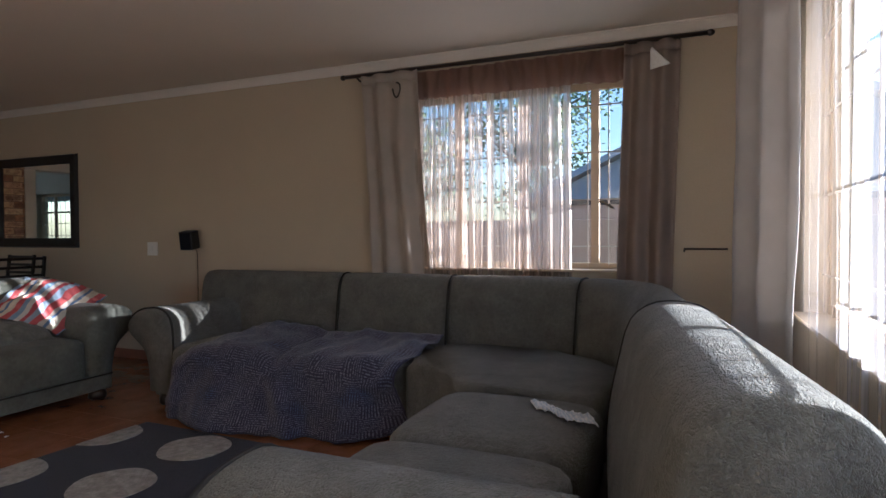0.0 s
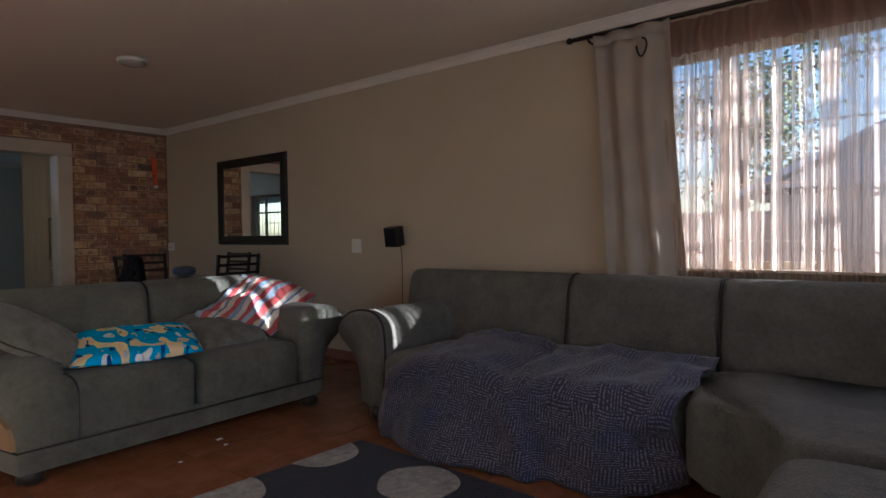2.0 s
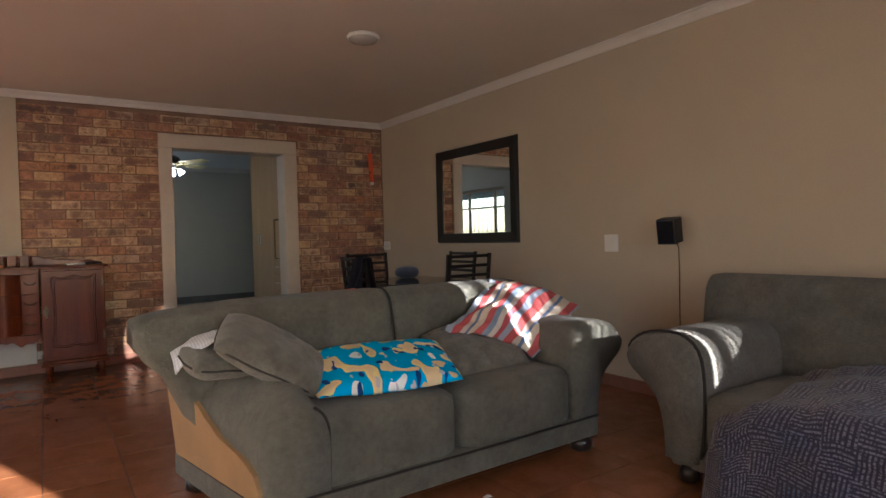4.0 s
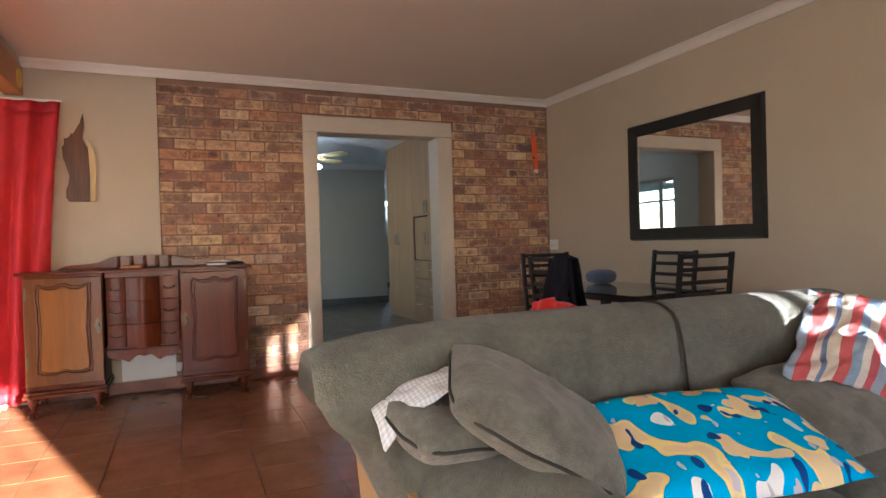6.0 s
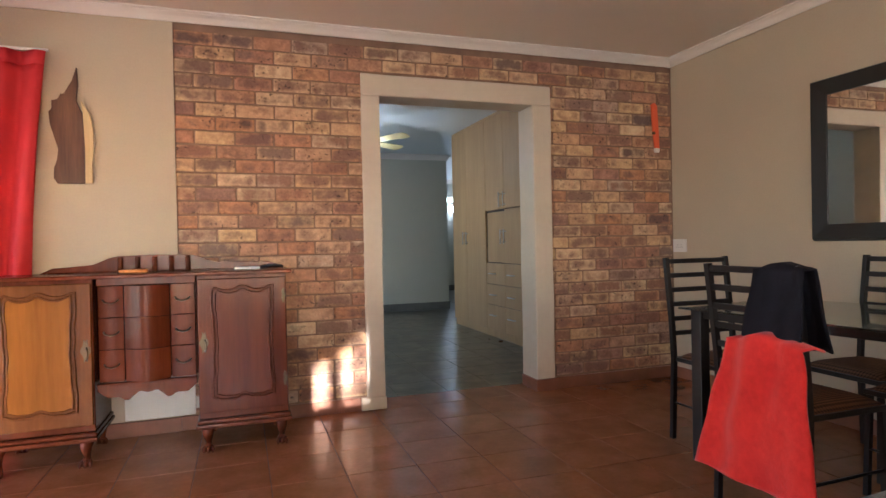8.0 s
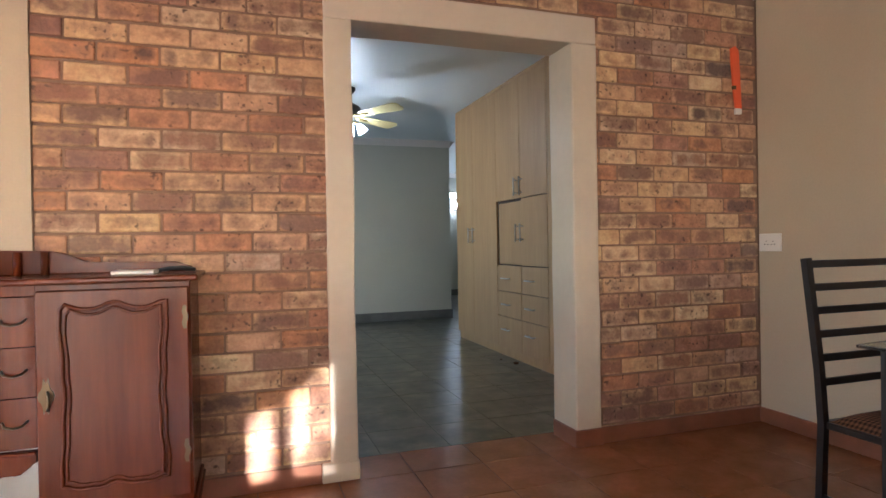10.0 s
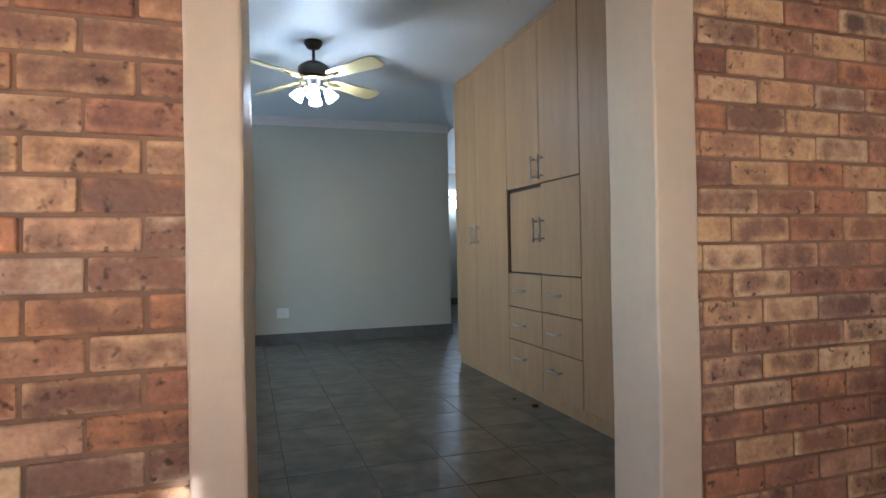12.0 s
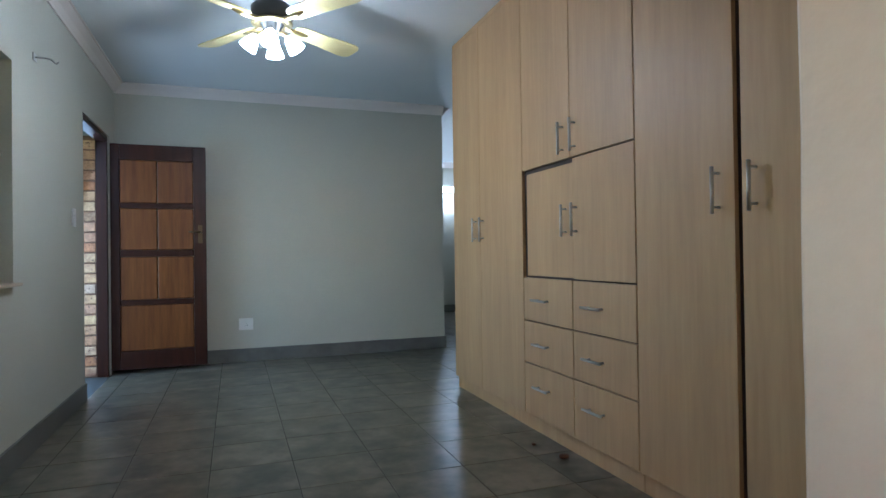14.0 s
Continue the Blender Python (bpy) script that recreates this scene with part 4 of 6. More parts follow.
def arm(origin, along, outward, length, high=1.0):
    """Lofted arm from its front at origin, backwards by length."""
    bm = bmesh.new()
    o, al, ou = Vector(origin), Vector(along), Vector(outward)
    prof = arm_profile()
    rings, n = [], 22
    for k in range(n + 1):
        s = k / n
        edge = min(s, 1 - s) * length
        q = 1.0 if edge > 0.06 else 0.94 + 0.06 * math.sqrt(max(0, 1 - (1 - edge / 0.06) ** 2))
        ring = []
        for u, z in prof:
            zz = 0.10 + (z - 0.10) * q * (high if z > 0.3 else 1)
            p = o + al * (length * s) + ou * (0.15 + (u - 0.15) * q)
            ring.append(bm.verts.new((p.x, p.y, zz)))
        rings.append(ring)
    m = len(prof)
    for a, b in zip(rings, rings[1:]):
        for i in range(m):
            bm.faces.new((a[i], a[(i + 1) % m], b[(i + 1) % m], b[i]))
    bm.faces.new(rings[0][::-1])
    bm.faces.new(rings[-1])
    pts = [tuple(v.co - al * 0.004) for v in rings[1]]
    return bm, pts


bm, pts = arm((1.24, -4.90, 0), (1, 0, 0), (0, 1, 0), 0.93)
sofa_part("armrest", bm, M["sofa"])
sofa_part("piping", tube(bmesh.new(), pts, 0.008, 6), M["piping"], "dark seam piping")
bm, pts = arm((-0.37, -7.08, 0), (0, -1, 0), (-1, 0, 0), 0.90, 0.89)
sofa_part("armrest", bm, M["sofa"])
sofa_part("piping", tube(bmesh.new(), pts, 0.008, 6), M["piping"], "dark seam piping")
for x, y in ((1.3, -4.81), (2.1, -4.81), (1.32, -6.6), (0.9, -7.22), (-0.55, -7.2), (-0.55, -8.0), (2.05, -7.9)):
    sofa_part("foot", lathe(bmesh.new(), [(0.03, 0.0), (0.045, 0.015), (0.045, 0.05), (0.035, 0.075)], (x, y, 0), 14), M["feet"])

# ---- the two-seat sofa ----
sofa2 = thing("two_seat_sofa", "worn grey-olive two-seat sofa with rolled arms", "sofa", at=(0.42, -3.9, 0))
SM2 = Matrix.Translation((-0.42, 3.9, 0))


def sofa2_part(name, bm, mat, label="", smooth=True):
    bmesh.ops.transform(bm, matrix=SM2, verts=bm.verts)
    return part(name, bm, mat, sofa2, label, smooth)


prof2 = back_profile(28, 0.12, 0.865, 1.0)
for x0, x1 in ((-0.80, 0.42), (0.425, 1.30)):
    path = []
    for k in range(25):
        x = x0 + (x1 - x0) * k / 24
        bow = 0.05 * ((x - 0.3) / 1.0) ** 2
        path.append((Vector((x, -3.53 - bow, 0)), Vector((0, -1, 0))))
    bm = swept(bmesh.new(), prof2, path, 0.01, 0.10)
    for v in bm.verts:
        if v.co.x < -0.3:
            low = max(0.0, 1 - v.co.z / 0.70)
            v.co.x += (-0.3 - v.co.x) * 0.70 * low ** 0.62
            v.co.z -= 0.03 * ((-0.3 - v.co.x) / 0.44) ** 2 * (v.co.z > 0.6)
    sofa2_part("backrest", bm, M["sofa2"])
pts = [(0.424, -3.53 - u * 0.99, z - 0.003) for u, z in prof2[4:27]]
sofa2_part("piping", tube(bmesh.new(), pts, 0.0045, 8), M["piping"], "dark seam piping")
for x0, x1 in ((-0.30, 0.43), (0.435, 1.14)):
    sofa2_part("seat_cushion", rbox(bmesh.new(), ((x0 + x1) / 2, -4.0, 0.295), ((x1 - x0) / 2, 0.275, 0.155), 8, bulge=0.02), M["sofa2"])
sofa2_part("base", prism(bmesh.new(), [(-0.615, -3.45), (-0.462, -4.31), (1.30, -4.275), (1.30, -3.45)], 2, 0.065, 0.175, 0.012), M["sofa2"], smooth=False)
sofa2_part("piping", tube(bmesh.new(), [(-0.598, -3.55, 0.172), (-0.464, -4.305, 0.172), (0.4, -4.296, 0.172), (1.303, -4.278, 0.172), (1.303, -3.6, 0.172)], 0.006, 6), M["piping"], "dark seam piping")
bm, pts = arm((1.13, -4.27, 0), (0, 1, 0), (1, 0, 0), 0.80)
sofa2_part("armrest", bm, M["sofa2"])


def side_x(y, z):
    """The sagging outer side of the torn arm, slightly out of square."""
    s = min(1.1, max(-0.1, (y + 4.30) / 0.80))
    return -0.455 - 0.145 * s - 0.09 * s * max(0.0, z - 0.178)


# the slumped arm, its cover torn open on the outer side
bm = bmesh.new()
rings, n = [], 24
for k in range(n + 1):
    s = k / n
    y = -4.30 + 0.82 * s
    edge = min(s, 1 - s) * 0.82
    q = 0.955 + 0.045 * math.sqrt(max(0, 1 - (1 - min(1, edge / 0.07)) ** 2))
    h = (0.495 + 0.085 * min(1, s * 2.2) ** 0.8) * q
    xi, xo = -0.205, side_x(y, 0.3)
    w = xi - xo
    prof = spline([(xi, 0.12, 0), (xi + 0.004, 0.30, 0), (xi, h - 0.09, 0), (xi - 0.03, h - 0.025, 0), (xi - w * 0.36, h, 0), (xi - w * 0.70, h - 0.022 - 0.03 * (1 - s), 0), (side_x(y, 0.45) + 0.018, h - 0.085 - 0.07 * (1 - s), 0),
                   (side_x(y, 0.35) + 0.004, h - 0.18 - 0.07 * (1 - s), 0), (xo + 0.004, 0.20, 0), (xo + 0.01, 0.12, 0)], 30)
    ring = []
    for p in prof:
        d = 0.006 * noise.noise(Vector((p.x * 9, y * 7, p.y * 9)))
        ring.append(bm.verts.new((-0.33 + (p.x + 0.33) * q + d, y + d, p.y + d * 0.6)))
    rings.append(ring)
for a, b in zip(rings, rings[1:]):
    for i in range(len(a)):
        bm.faces.new((a[i], a[(i + 1) % len(a)], b[(i + 1) % len(a)], b[i]))
bm.faces.new(rings[0][::-1])
bm.faces.new(rings[-1])
seam = [tuple(v.co + Vector((0.003, -0.004, 0.002))) for v in rings[1][:12]]
sofa2_part("armrest", bm, M["sofa2"])
sofa2_part("piping", tube(bmesh.new(), seam, 0.006, 6), M["piping"], "dark seam piping")
bm = bmesh.new()
prism(bm, [(-3.49, 0.177), (-4.27, 0.177), (-4.262, 0.235), (-4.235, 0.275), (-4.19, 0.30), (-4.12, 0.328), (-4.03, 0.345), (-3.95, 0.362), (-3.90, 0.395), (-3.855, 0.41), (-3.80, 0.45), (-3.74, 0.475), (-3.70, 0.52), (-3.62, 0.545), (-3.49, 0.56)], 0, -0.017, 0.004, 0.002)
for v in bm.verts:
    v.co.x += side_x(v.co.y, v.co.z)
sofa2_part("side_panel", bm, M["lining"], "tan lining bared where the cover is torn", False)
for x, y in ((-0.39, -4.22), (1.215, -4.235), (-0.53, -3.52), (1.22, -3.5)):
    sofa2_part("foot", lathe(bmesh.new(), [(0.042, 0.0), (0.06, 0.014), (0.058, 0.05), (0.045, 0.07)], (x, y, 0), 16), M["feet"])

# cushions and cloths on it


def cushion(name, at, half, m, mat, label, piping=True):
    c = thing(name, label, "cushion", at=at)
    mt = m.to_3x3()
    bm = bmesh.new()
    bmesh.ops.create_cube(bm, size=2.0)
    bmesh.ops.subdivide_edges(bm, edges=bm.edges[:], cuts=21, use_grid_fill=True)
    for v in bm.verts:
        p = v.co.copy()
        r = (1 - min(1, abs(p.x)) ** 3.5) * (1 - min(1, abs(p.y)) ** 3.5)
        wr = noise.noise(Vector((p.x * 1.8, p.y * 1.8, half[0] * 9))) * 0.12
        if p.z > 0:
            wr += r * (0.16 * noise.noise(Vector((p.x * 3.4 + p.y * 1.5, p.y * 1.2, half[1] * 30))) + 0.07 * noise.noise(Vector((p.x * 9, p.y * 4, 3))))
        v.co = mt @ Vector((p.x * half[0] * (1 - 0.05 * abs(p.y) ** 2), p.y * half[1] * (1 - 0.05 * abs(p.x) ** 2), p.z * half[2] * (0.10 + 0.9 * r ** 0.55) + wr * half[2]))
    part("cover", bm, mat, c, smooth=True)
    if piping:
        ring = []
        for k in range(49):
            a = 2 * math.pi * k / 48
            cx, cy = math.cos(a), math.sin(a)
            n = (abs(cx) ** 9 + abs(cy) ** 9) ** (1 / 9)
            px, py = cx / n, cy / n
            wr = noise.noise(Vector((px * 1.8, py * 1.8, half[0] * 9))) * 0.12
            ring.append(mt @ Vector((px * half[0] * (1 - 0.05 * py * py), py * half[1] * (1 - 0.05 * px * px), wr * half[2])))
        part("piping", tube(bmesh.new(), ring, 0.005, 6, False), M["piping"], c, "dark edge piping", True)
    return c


cushion("cushion", (-0.285, -3.875, 0.645), (0.245, 0.175, 0.075), pose(0, 0, 0, 20, 30, -14), M["cushion"], "grey-brown cushion slumped over the sofa arm")
cushion("cushion", (-0.50, -3.80, 0.635), (0.14, 0.13, 0.06), pose(0, 0, 0, 12, 8, 10), M["cushion"], "small folded grey-brown cushion under another one")
cushion("cushion", (0.78, -3.92, 0.53), (0.24, 0.20, 0.085), pose(0, 0, 0, 25, 0, 0), M["cushion"], "grey-brown cushion behind a striped towel")
# checked cloth between the cushions
bm = bmesh.new()


def cloth_point(u, v):
    x = -0.665 + 0.24 * u
    y = -3.83 + 0.17 * v - 0.02 * u
    z = 0.70 + 0.045 * u + 0.02 * math.sin(3 * v) - (0.085 * (1 - u) ** 3 * (1.1 - v)) + 0.012 * noise.noise(Vector((u * 5, v * 5, 2)))
    return (x, y, z)


sheet(bm, 22, 14, cloth_point, uv=(0.75, 0.5))
solid(tagged(link("checked_cloth", bm, M["check"], smooth=True), "white and pale blue checked cloth tucked under a cushion", "cloth"), 0.004)
# printed pillow lying on the seat
pl = thing("printed_pillow", "bright blue pillow with yellow and cream print", "pillow", at=(0.20, -3.99, 0.475), turn=-11)
bm = bmesh.new()


def pillow_face(sign):
    def f(u, v):
        a, b = 2 * u - 1, 2 * v - 1
        h = ((1 - abs(a) ** 2.6) * (1 - abs(b) ** 2.6)) ** 0.5
        w = 0.010 * noise.noise(Vector((a * 2.2, b * 2.2, 4)))
        return (a * 0.345 * (1 - 0.06 * b * b) + 0.02 * b, b * 0.225 * (1 - 0.08 * a * a), 0.012 + h * (0.075 if sign > 0 else -0.03) + w + 0.11 * v * v)
    return f


sheet(bm, 34, 20, pillow_face(1), uv=(1.6, 1.0))
sheet(bm, 34, 20, pillow_face(-1), uv=(1.6, 1.0))
bmesh.ops.remove_doubles(bm, verts=bm.verts, dist=0.0005)
part("cover", bm, M["print"], pl, smooth=True)
# striped towel thrown over cushion and arm
bm = bmesh.new()


def towel_point(u, v):
    left, peak, far, foot = Vector((0.60, -3.90, 0.655)), Vector((1.12, -3.62, 0.872)), Vector((1.53, -3.95, 0.70)), Vector((1.05, -4.06, 0.475))
    p = left.lerp(peak, v).lerp(foot.lerp(far, v), u)
    p.z += 0.085 * math.sin(math.pi * u) * math.sin(math.pi * (0.15 + 0.7 * v)) - 0.03 * math.sin(math.pi * v) * (1 - u)
    n = Vector((u * 3.1, v * 3.1, 7))
    fold = 0.030 * noise.noise(n) + 0.024 * noise.noise(n * 2.3) + 0.010 * noise.noise(n * 5.0)
    p += Vector((-0.35, -0.6, 0.75)) * fold
    p.x += 0.03 * noise.noise(Vector((u * 4, v * 4, 2)))
    return tuple(p)


sheet(bm, 54, 44, towel_point, uv=(0.9, 0.8))
solid(tagged(link("striped_towel", bm, M["towel"], smooth=True), "crumpled towel striped red, cream and blue", "towel"), 0.006)
# ---- throw over the corner sofa ----
bm = bmesh.new()


def throw_point(u, v):
    y = -4.97 - 1.71 * u
    crest = 0.472 + 0.012 * noise.noise(Vector((u * 2.5, 1, 0))) + 0.022 * math.exp(-((u - 0.22) / 0.16) ** 2) - 0.12 * math.exp(-(u / 0.10) ** 2)
    fold = 0.030 * noise.noise(Vector((u * 8, v * 4, 3))) + 0.016 * noise.noise(Vector((u * 20, v * 8, 5))) - 0.035 * math.exp(-((u - 0.47 - 0.25 * max(0, v - 0.4)) / 0.035) ** 2)
    edge = 0.055 * math.sin(5.5 * u + 0.6) + 0.06 * math.sin(11 * u + 1.0) * 0.5
    d = v * 1.32
    if d < 0.58:
        x, z = 1.83 - d, crest - 0.02 * (d / 0.58) ** 3 + fold + (0.03 * max(0, 1 - d / 0.12))
    elif d < 0.80:
        a = (d - 0.58) / 0.22 * math.pi / 2
        x, z = 1.25 - 0.13 * math.sin(a), crest - 0.02 - 0.13 * (1 - math.cos(a)) + fold
    else:
        k = (d - 0.80) / 0.52
        low = 0.012 + 0.10 * max(0, u - 0.8) / 0.2 * 0.4
        x = 1.12 - 0.05 * k - 0.15 * k * math.exp(-((u - 0.34) / 0.2) ** 2) + 0.26 * k * max(0, (u - 0.8) / 0.2) ** 2 + fold * 1.6 + edge * 0.25 * k
        z = (crest - 0.15) * (1 - k) + low * k
    if u < 0.06 and d > 0.6:
        x += (0.06 - u) * 1.2
    return (x, y + fold, max(z, 0.008))


th = thing("throw", "navy printed throw draped over the sofa seat", "throw")
sheet(bm, 90, 56, throw_point, uv=(1.86, 1.32))
solid(part("cloth", bm, M["throw"], th, smooth=True), 0.006)
for edge in (lambda k: throw_point(k, 1.0), lambda k: throw_point(0.0, 0.42 + 0.58 * k), lambda k: throw_point(1.0, 0.42 + 0.58 * k)):
    part("hem", tube(bmesh.new(), [edge(k / 60) for k in range(61)], 0.007, 6), M["throw"], th, smooth=True)
# crumpled cloth on the seat by the back
bm = bmesh.new()
sheet(bm, 30, 14, lambda u, v: (0.60 - 0.14 * u + 0.10 * (v - 0.5) + 0.015 * math.sin(9 * u), -7.58 - 0.26 * u + 0.05 * (v - 0.5), 0.468 + 0.03 * abs(noise.noise(Vector((u * 7, v * 5, 8)))) + 0.012 * noise.noise(Vector((u * 18, v * 14, 2)))), uv=(0.5, 0.3))
solid(tagged(link("crumpled_cloth", bm, M["check"], smooth=True), "small crumpled white and blue cloth on the seat", "cloth"), 0.003)

# scraps of paper on the floor
for x, y, w in ((0.462, -4.40, 0.016), (0.44, -4.50, 0.010), (1.06, -5.80, 0.012), (0.16, -4.55, 0.008)):
    bm = bmesh.new()
    sheet(bm, 4, 4, lambda u, v: (x + (u - 0.5) * w * 2.2, y + (v - 0.5) * w * 1.6, 0.004 + w * 0.5 * abs(noise.noise(Vector((u * 3 + x * 9, v * 3, 4))))))
    solid(tagged(link("paper_scrap", bm, M["paper"], smooth=True), "tiny crumpled white paper scrap on the tiles", "litter", "scraps on the floor"), 0.002)

# ---- rug ----
rug = thing("rug", "dark navy rug with large pale grey dots", "rug", at=(0.1, -5.95, 0), turn=-2.5)
part("rug_body", boxed(-0.88, 0.79, -1.35, 0.93, 0.002, 0.014, 0.004), M["rug"], rug)
for cx, cy in ((0.57, 0.285), (0.065, 0.25), (0.52, 0.93), (-0.07, 0.86), (0.60, -0.44), (0.10, -0.50), (-0.45, 0.30), (-0.40, -0.45), (-0.62, 0.90), (0.55, -1.12), (0.05, -1.2)):
    pts = []
    for k in range(36):
        a = 2 * math.pi * k / 36
        r = 0.187 + 0.004 * math.sin(5 * a)
        pts.append((cx + r * math.cos(a), cy + r * math.sin(a)))
    clip = []
    for p in pts:
        clip.append((min(max(p[0], -0.872), 0.782), min(p[1], 0.922)))
    out = [p for i, p in enumerate(clip) if (Vector(p) - Vector(clip[i - 1])).length > 0.002]
    part("dot", prism(bmesh.new(), out, 2, 0.0145, 0.019), M["rug_spot"], rug, "pale grey mottled dot")

# ---- on the east wall ----
mir = thing("wall_mirror", "large mirror in a wide black-brown frame", "mirror", at=(XE, -1.87, 1.53))
hw, hh, fw, fd = 0.632, 0.473, 0.098, 0.035


def mitred(bm, a, b, n):
    """A frame member between two corners, sloping towards the glass."""
    ca, cb = Vector(a), Vector(b)
    ia, ib = ca + Vector(n[0]) * fw, cb + Vector(n[1]) * fw
    vs = [bm.verts.new((x, p.x, p.y)) for x, p in ((-0.001, ca), (-fd, ca + Vector(n[0]) * 0.012), (-fd * 0.6, ia), (-0.001, ia), (-0.001, cb), (-fd, cb + Vector(n[1]) * 0.012), (-fd * 0.6, ib), (-0.001, ib))]
    for f in ((0, 1, 5, 4), (1, 2, 6, 5), (2, 3, 7, 6), (3, 0, 4, 7), (0, 3, 2, 1), (4, 5, 6, 7)):
        bm.faces.new([vs[i] for i in f])
    return bm


cs = [(-hw, -hh), (hw, -hh), (hw, hh), (-hw, hh)]
ns = [(1, 1), (-1, 1), (-1, -1), (1, -1)]
for k in range(4):
    part("frame", mitred(bmesh.new(), cs[k], cs[(k + 1) % 4], (ns[k], ns[(k + 1) % 4])), M["frame_black"], mir)
part("glass", boxed(-0.014, -0.008, -hw + fw - 0.004, hw - fw + 0.004, -hh + fw - 0.004, hh - fw + 0.004), M["mirror"], mir, "clear mirror glass")


def wall_plate(name, at, w, h, axis, label, holes=0, switch=0, sgn=-1):
    """A switch or socket plate on a wall; axis 0: the wall faces along x."""
    t = thing(name, label, "switch" if switch else "socket", at=at)

    def bx(d0, d1, p, q, lo, hi, bev=0.0):
        d0, d1 = sorted((d0 * sgn, d1 * sgn))
        return boxed(d0, d1, p, q, lo, hi, bev) if axis == 0 else boxed(p, q, d0, d1, lo, hi, bev)
    part("plate", bx(0, 0.011, -w / 2, w / 2, -h / 2, h / 2, 0.003), M["plastic"], t)
    for k in range(switch):
        c = (k - (switch - 1) / 2) * 0.028
        part("rocker", bx(0.011, 0.017, c - 0.011, c + 0.011, -0.022, 0.022, 0.002), M["plastic"], t)
    for k in range(holes):
        c = (k - (holes - 1) / 2) * 0.045
        for dy, dz in ((-0.01, -0.012), (0.01, -0.012), (0, 0.006)):
            part("pin_hole", bx(0.0105, 0.0115, c + dy - 0.003, c + dy + 0.003, dz - 0.003, dz + 0.003), M["black"], t)
    return t


wall_plate("light_switch", (XE, -3.505, 1.05), 0.125, 0.125, 0, "white double light switch plate", switch=1)
wall_plate("wall_socket", (XE, -0.095, 1.035), 0.145, 0.10, 0, "white double wall socket beside the brickwork", holes=2)
wall_plate("wall_socket", (0.374, Y2N, 0.355), 0.13, 0.11, 1, "white socket plate low on the wall", holes=1)
wall_plate("light_switch", (X2W, 3.98, 1.265), 0.075, 0.12, 0, "white light switch beside the door", switch=1, sgn=1)
wall_plate("wall_socket", (-1.13, -0.013, 0.165), 0.075, 0.07, 1, "small white socket near the floor", holes=1)
sp = thing("wall_speaker", "small black loudspeaker with a thin hanging cable", "speaker", at=(XE, -4.03, 1.145), turn=0)
bm = boxed(-0.155, -0.035, -0.062, 0.062, -0.082, 0.082, 0.010, 3)
bmesh.ops.transform(bm, matrix=pose(0, 0, 0, 0, -9, 12), verts=bm.verts)
part("cabinet", bm, M["black"], sp)
bm = boxed(-0.160, -0.154, -0.052, 0.052, -0.072, 0.072, 0.004)
bmesh.ops.transform(bm, matrix=pose(0, 0, 0, 0, -9, 12), verts=bm.verts)
part("grille", bm, M["jacket"], sp, "black cloth grille")
part("bracket", tube(bmesh.new(), [(0, 0.02, 0.02), (-0.03, 0.015, 0.02), (-0.06, 0.01, 0.02)], 0.012, 8), M["black"], sp)
part("cable", tube(bmesh.new(), [(-0.04, -0.02, -0.06), (-0.012, -0.03, -0.13), (-0.006, -0.028, -0.3), (-0.006, -0.026, -0.6), (-0.006, -0.03, -0.9)], 0.003, 6), M["black"], sp)

# ceiling lamp
cl = thing("ceiling_lamp", "round frosted glass ceiling lamp, unlit", "lamp", at=(0.755, -2.77, CH))
part("base_ring", lathe(bmesh.new(), [(0.105, 0.0), (0.112, -0.012), (0.108, -0.022), (0.10, -0.024)], seg=32), M["plastic"], cl, smooth=True)
part("glass_dome", lathe(bmesh.new(), [(0.10, -0.020), (0.098, -0.028), (0.085, -0.040), (0.06, -0.048), (0.03, -0.052), (0.004, -0.053)], seg=32), M["dome"], cl, smooth=True)

# orange strap on the brick wall
st = thing("orange_strap", "bright orange strap hanging on a nail", "strap", at=(2.2, 0, 1.78))
part("strap", prism(bmesh.new(), [(-0.038, 0.36), (-0.008, 0.375), (0.018, 0.355), (0.026, 0.2), (0.035, 0.02), (-0.006, 0.015), (-0.020, 0.12), (-0.030, 0.24)], 1, -0.020, -0.008, 0.002), M["orange"], st)
part("tip", boxed(-0.012, 0.032, -0.024, -0.006, -0.012, 0.022, 0.004), M["plastic"], st, "white end tip")
part("buckle", boxed(-0.026, -0.006, -0.024, -0.007, 0.128, 0.15, 0.003), M["brass"], st, "small brass buckle")

# wooden carving on the plaster
cv = thing("wall_carving", "polished slab of brown wood with pale sapwood edge", "carving", at=(-1.78, -0.012, 1.47))
out = [(-0.075, 0.0), (0.060, 0.0), (0.064, 0.2), (0.056, 0.40), (0.02, 0.47), (0.035, 0.56), (0.03, 0.655), (0.008, 0.58), (-0.03, 0.50), (-0.05, 0.505), (-0.06, 0.47), (-0.095, 0.465), (-0.09, 0.42), (-0.11, 0.40), (-0.105, 0.33), (-0.085, 0.26), (-0.062, 0.19), (-0.07, 0.13), (-0.09, 0.09), (-0.092, 0.03)]
part("slab", prism(bmesh.new(), out, 1, -0.032, -0.002, 0.004), M["carve"], cv)
part("edge", prism(bmesh.new(), [(0.061, 0.002), (0.098, 0.004), (0.096, 0.1), (0.106, 0.2), (0.104, 0.32), (0.09, 0.4), (0.048, 0.47), (0.057, 0.40), (0.065, 0.2)], 1, -0.028, -0.002, 0.004), M["sapwood"], cv, "pale sapwood edge")

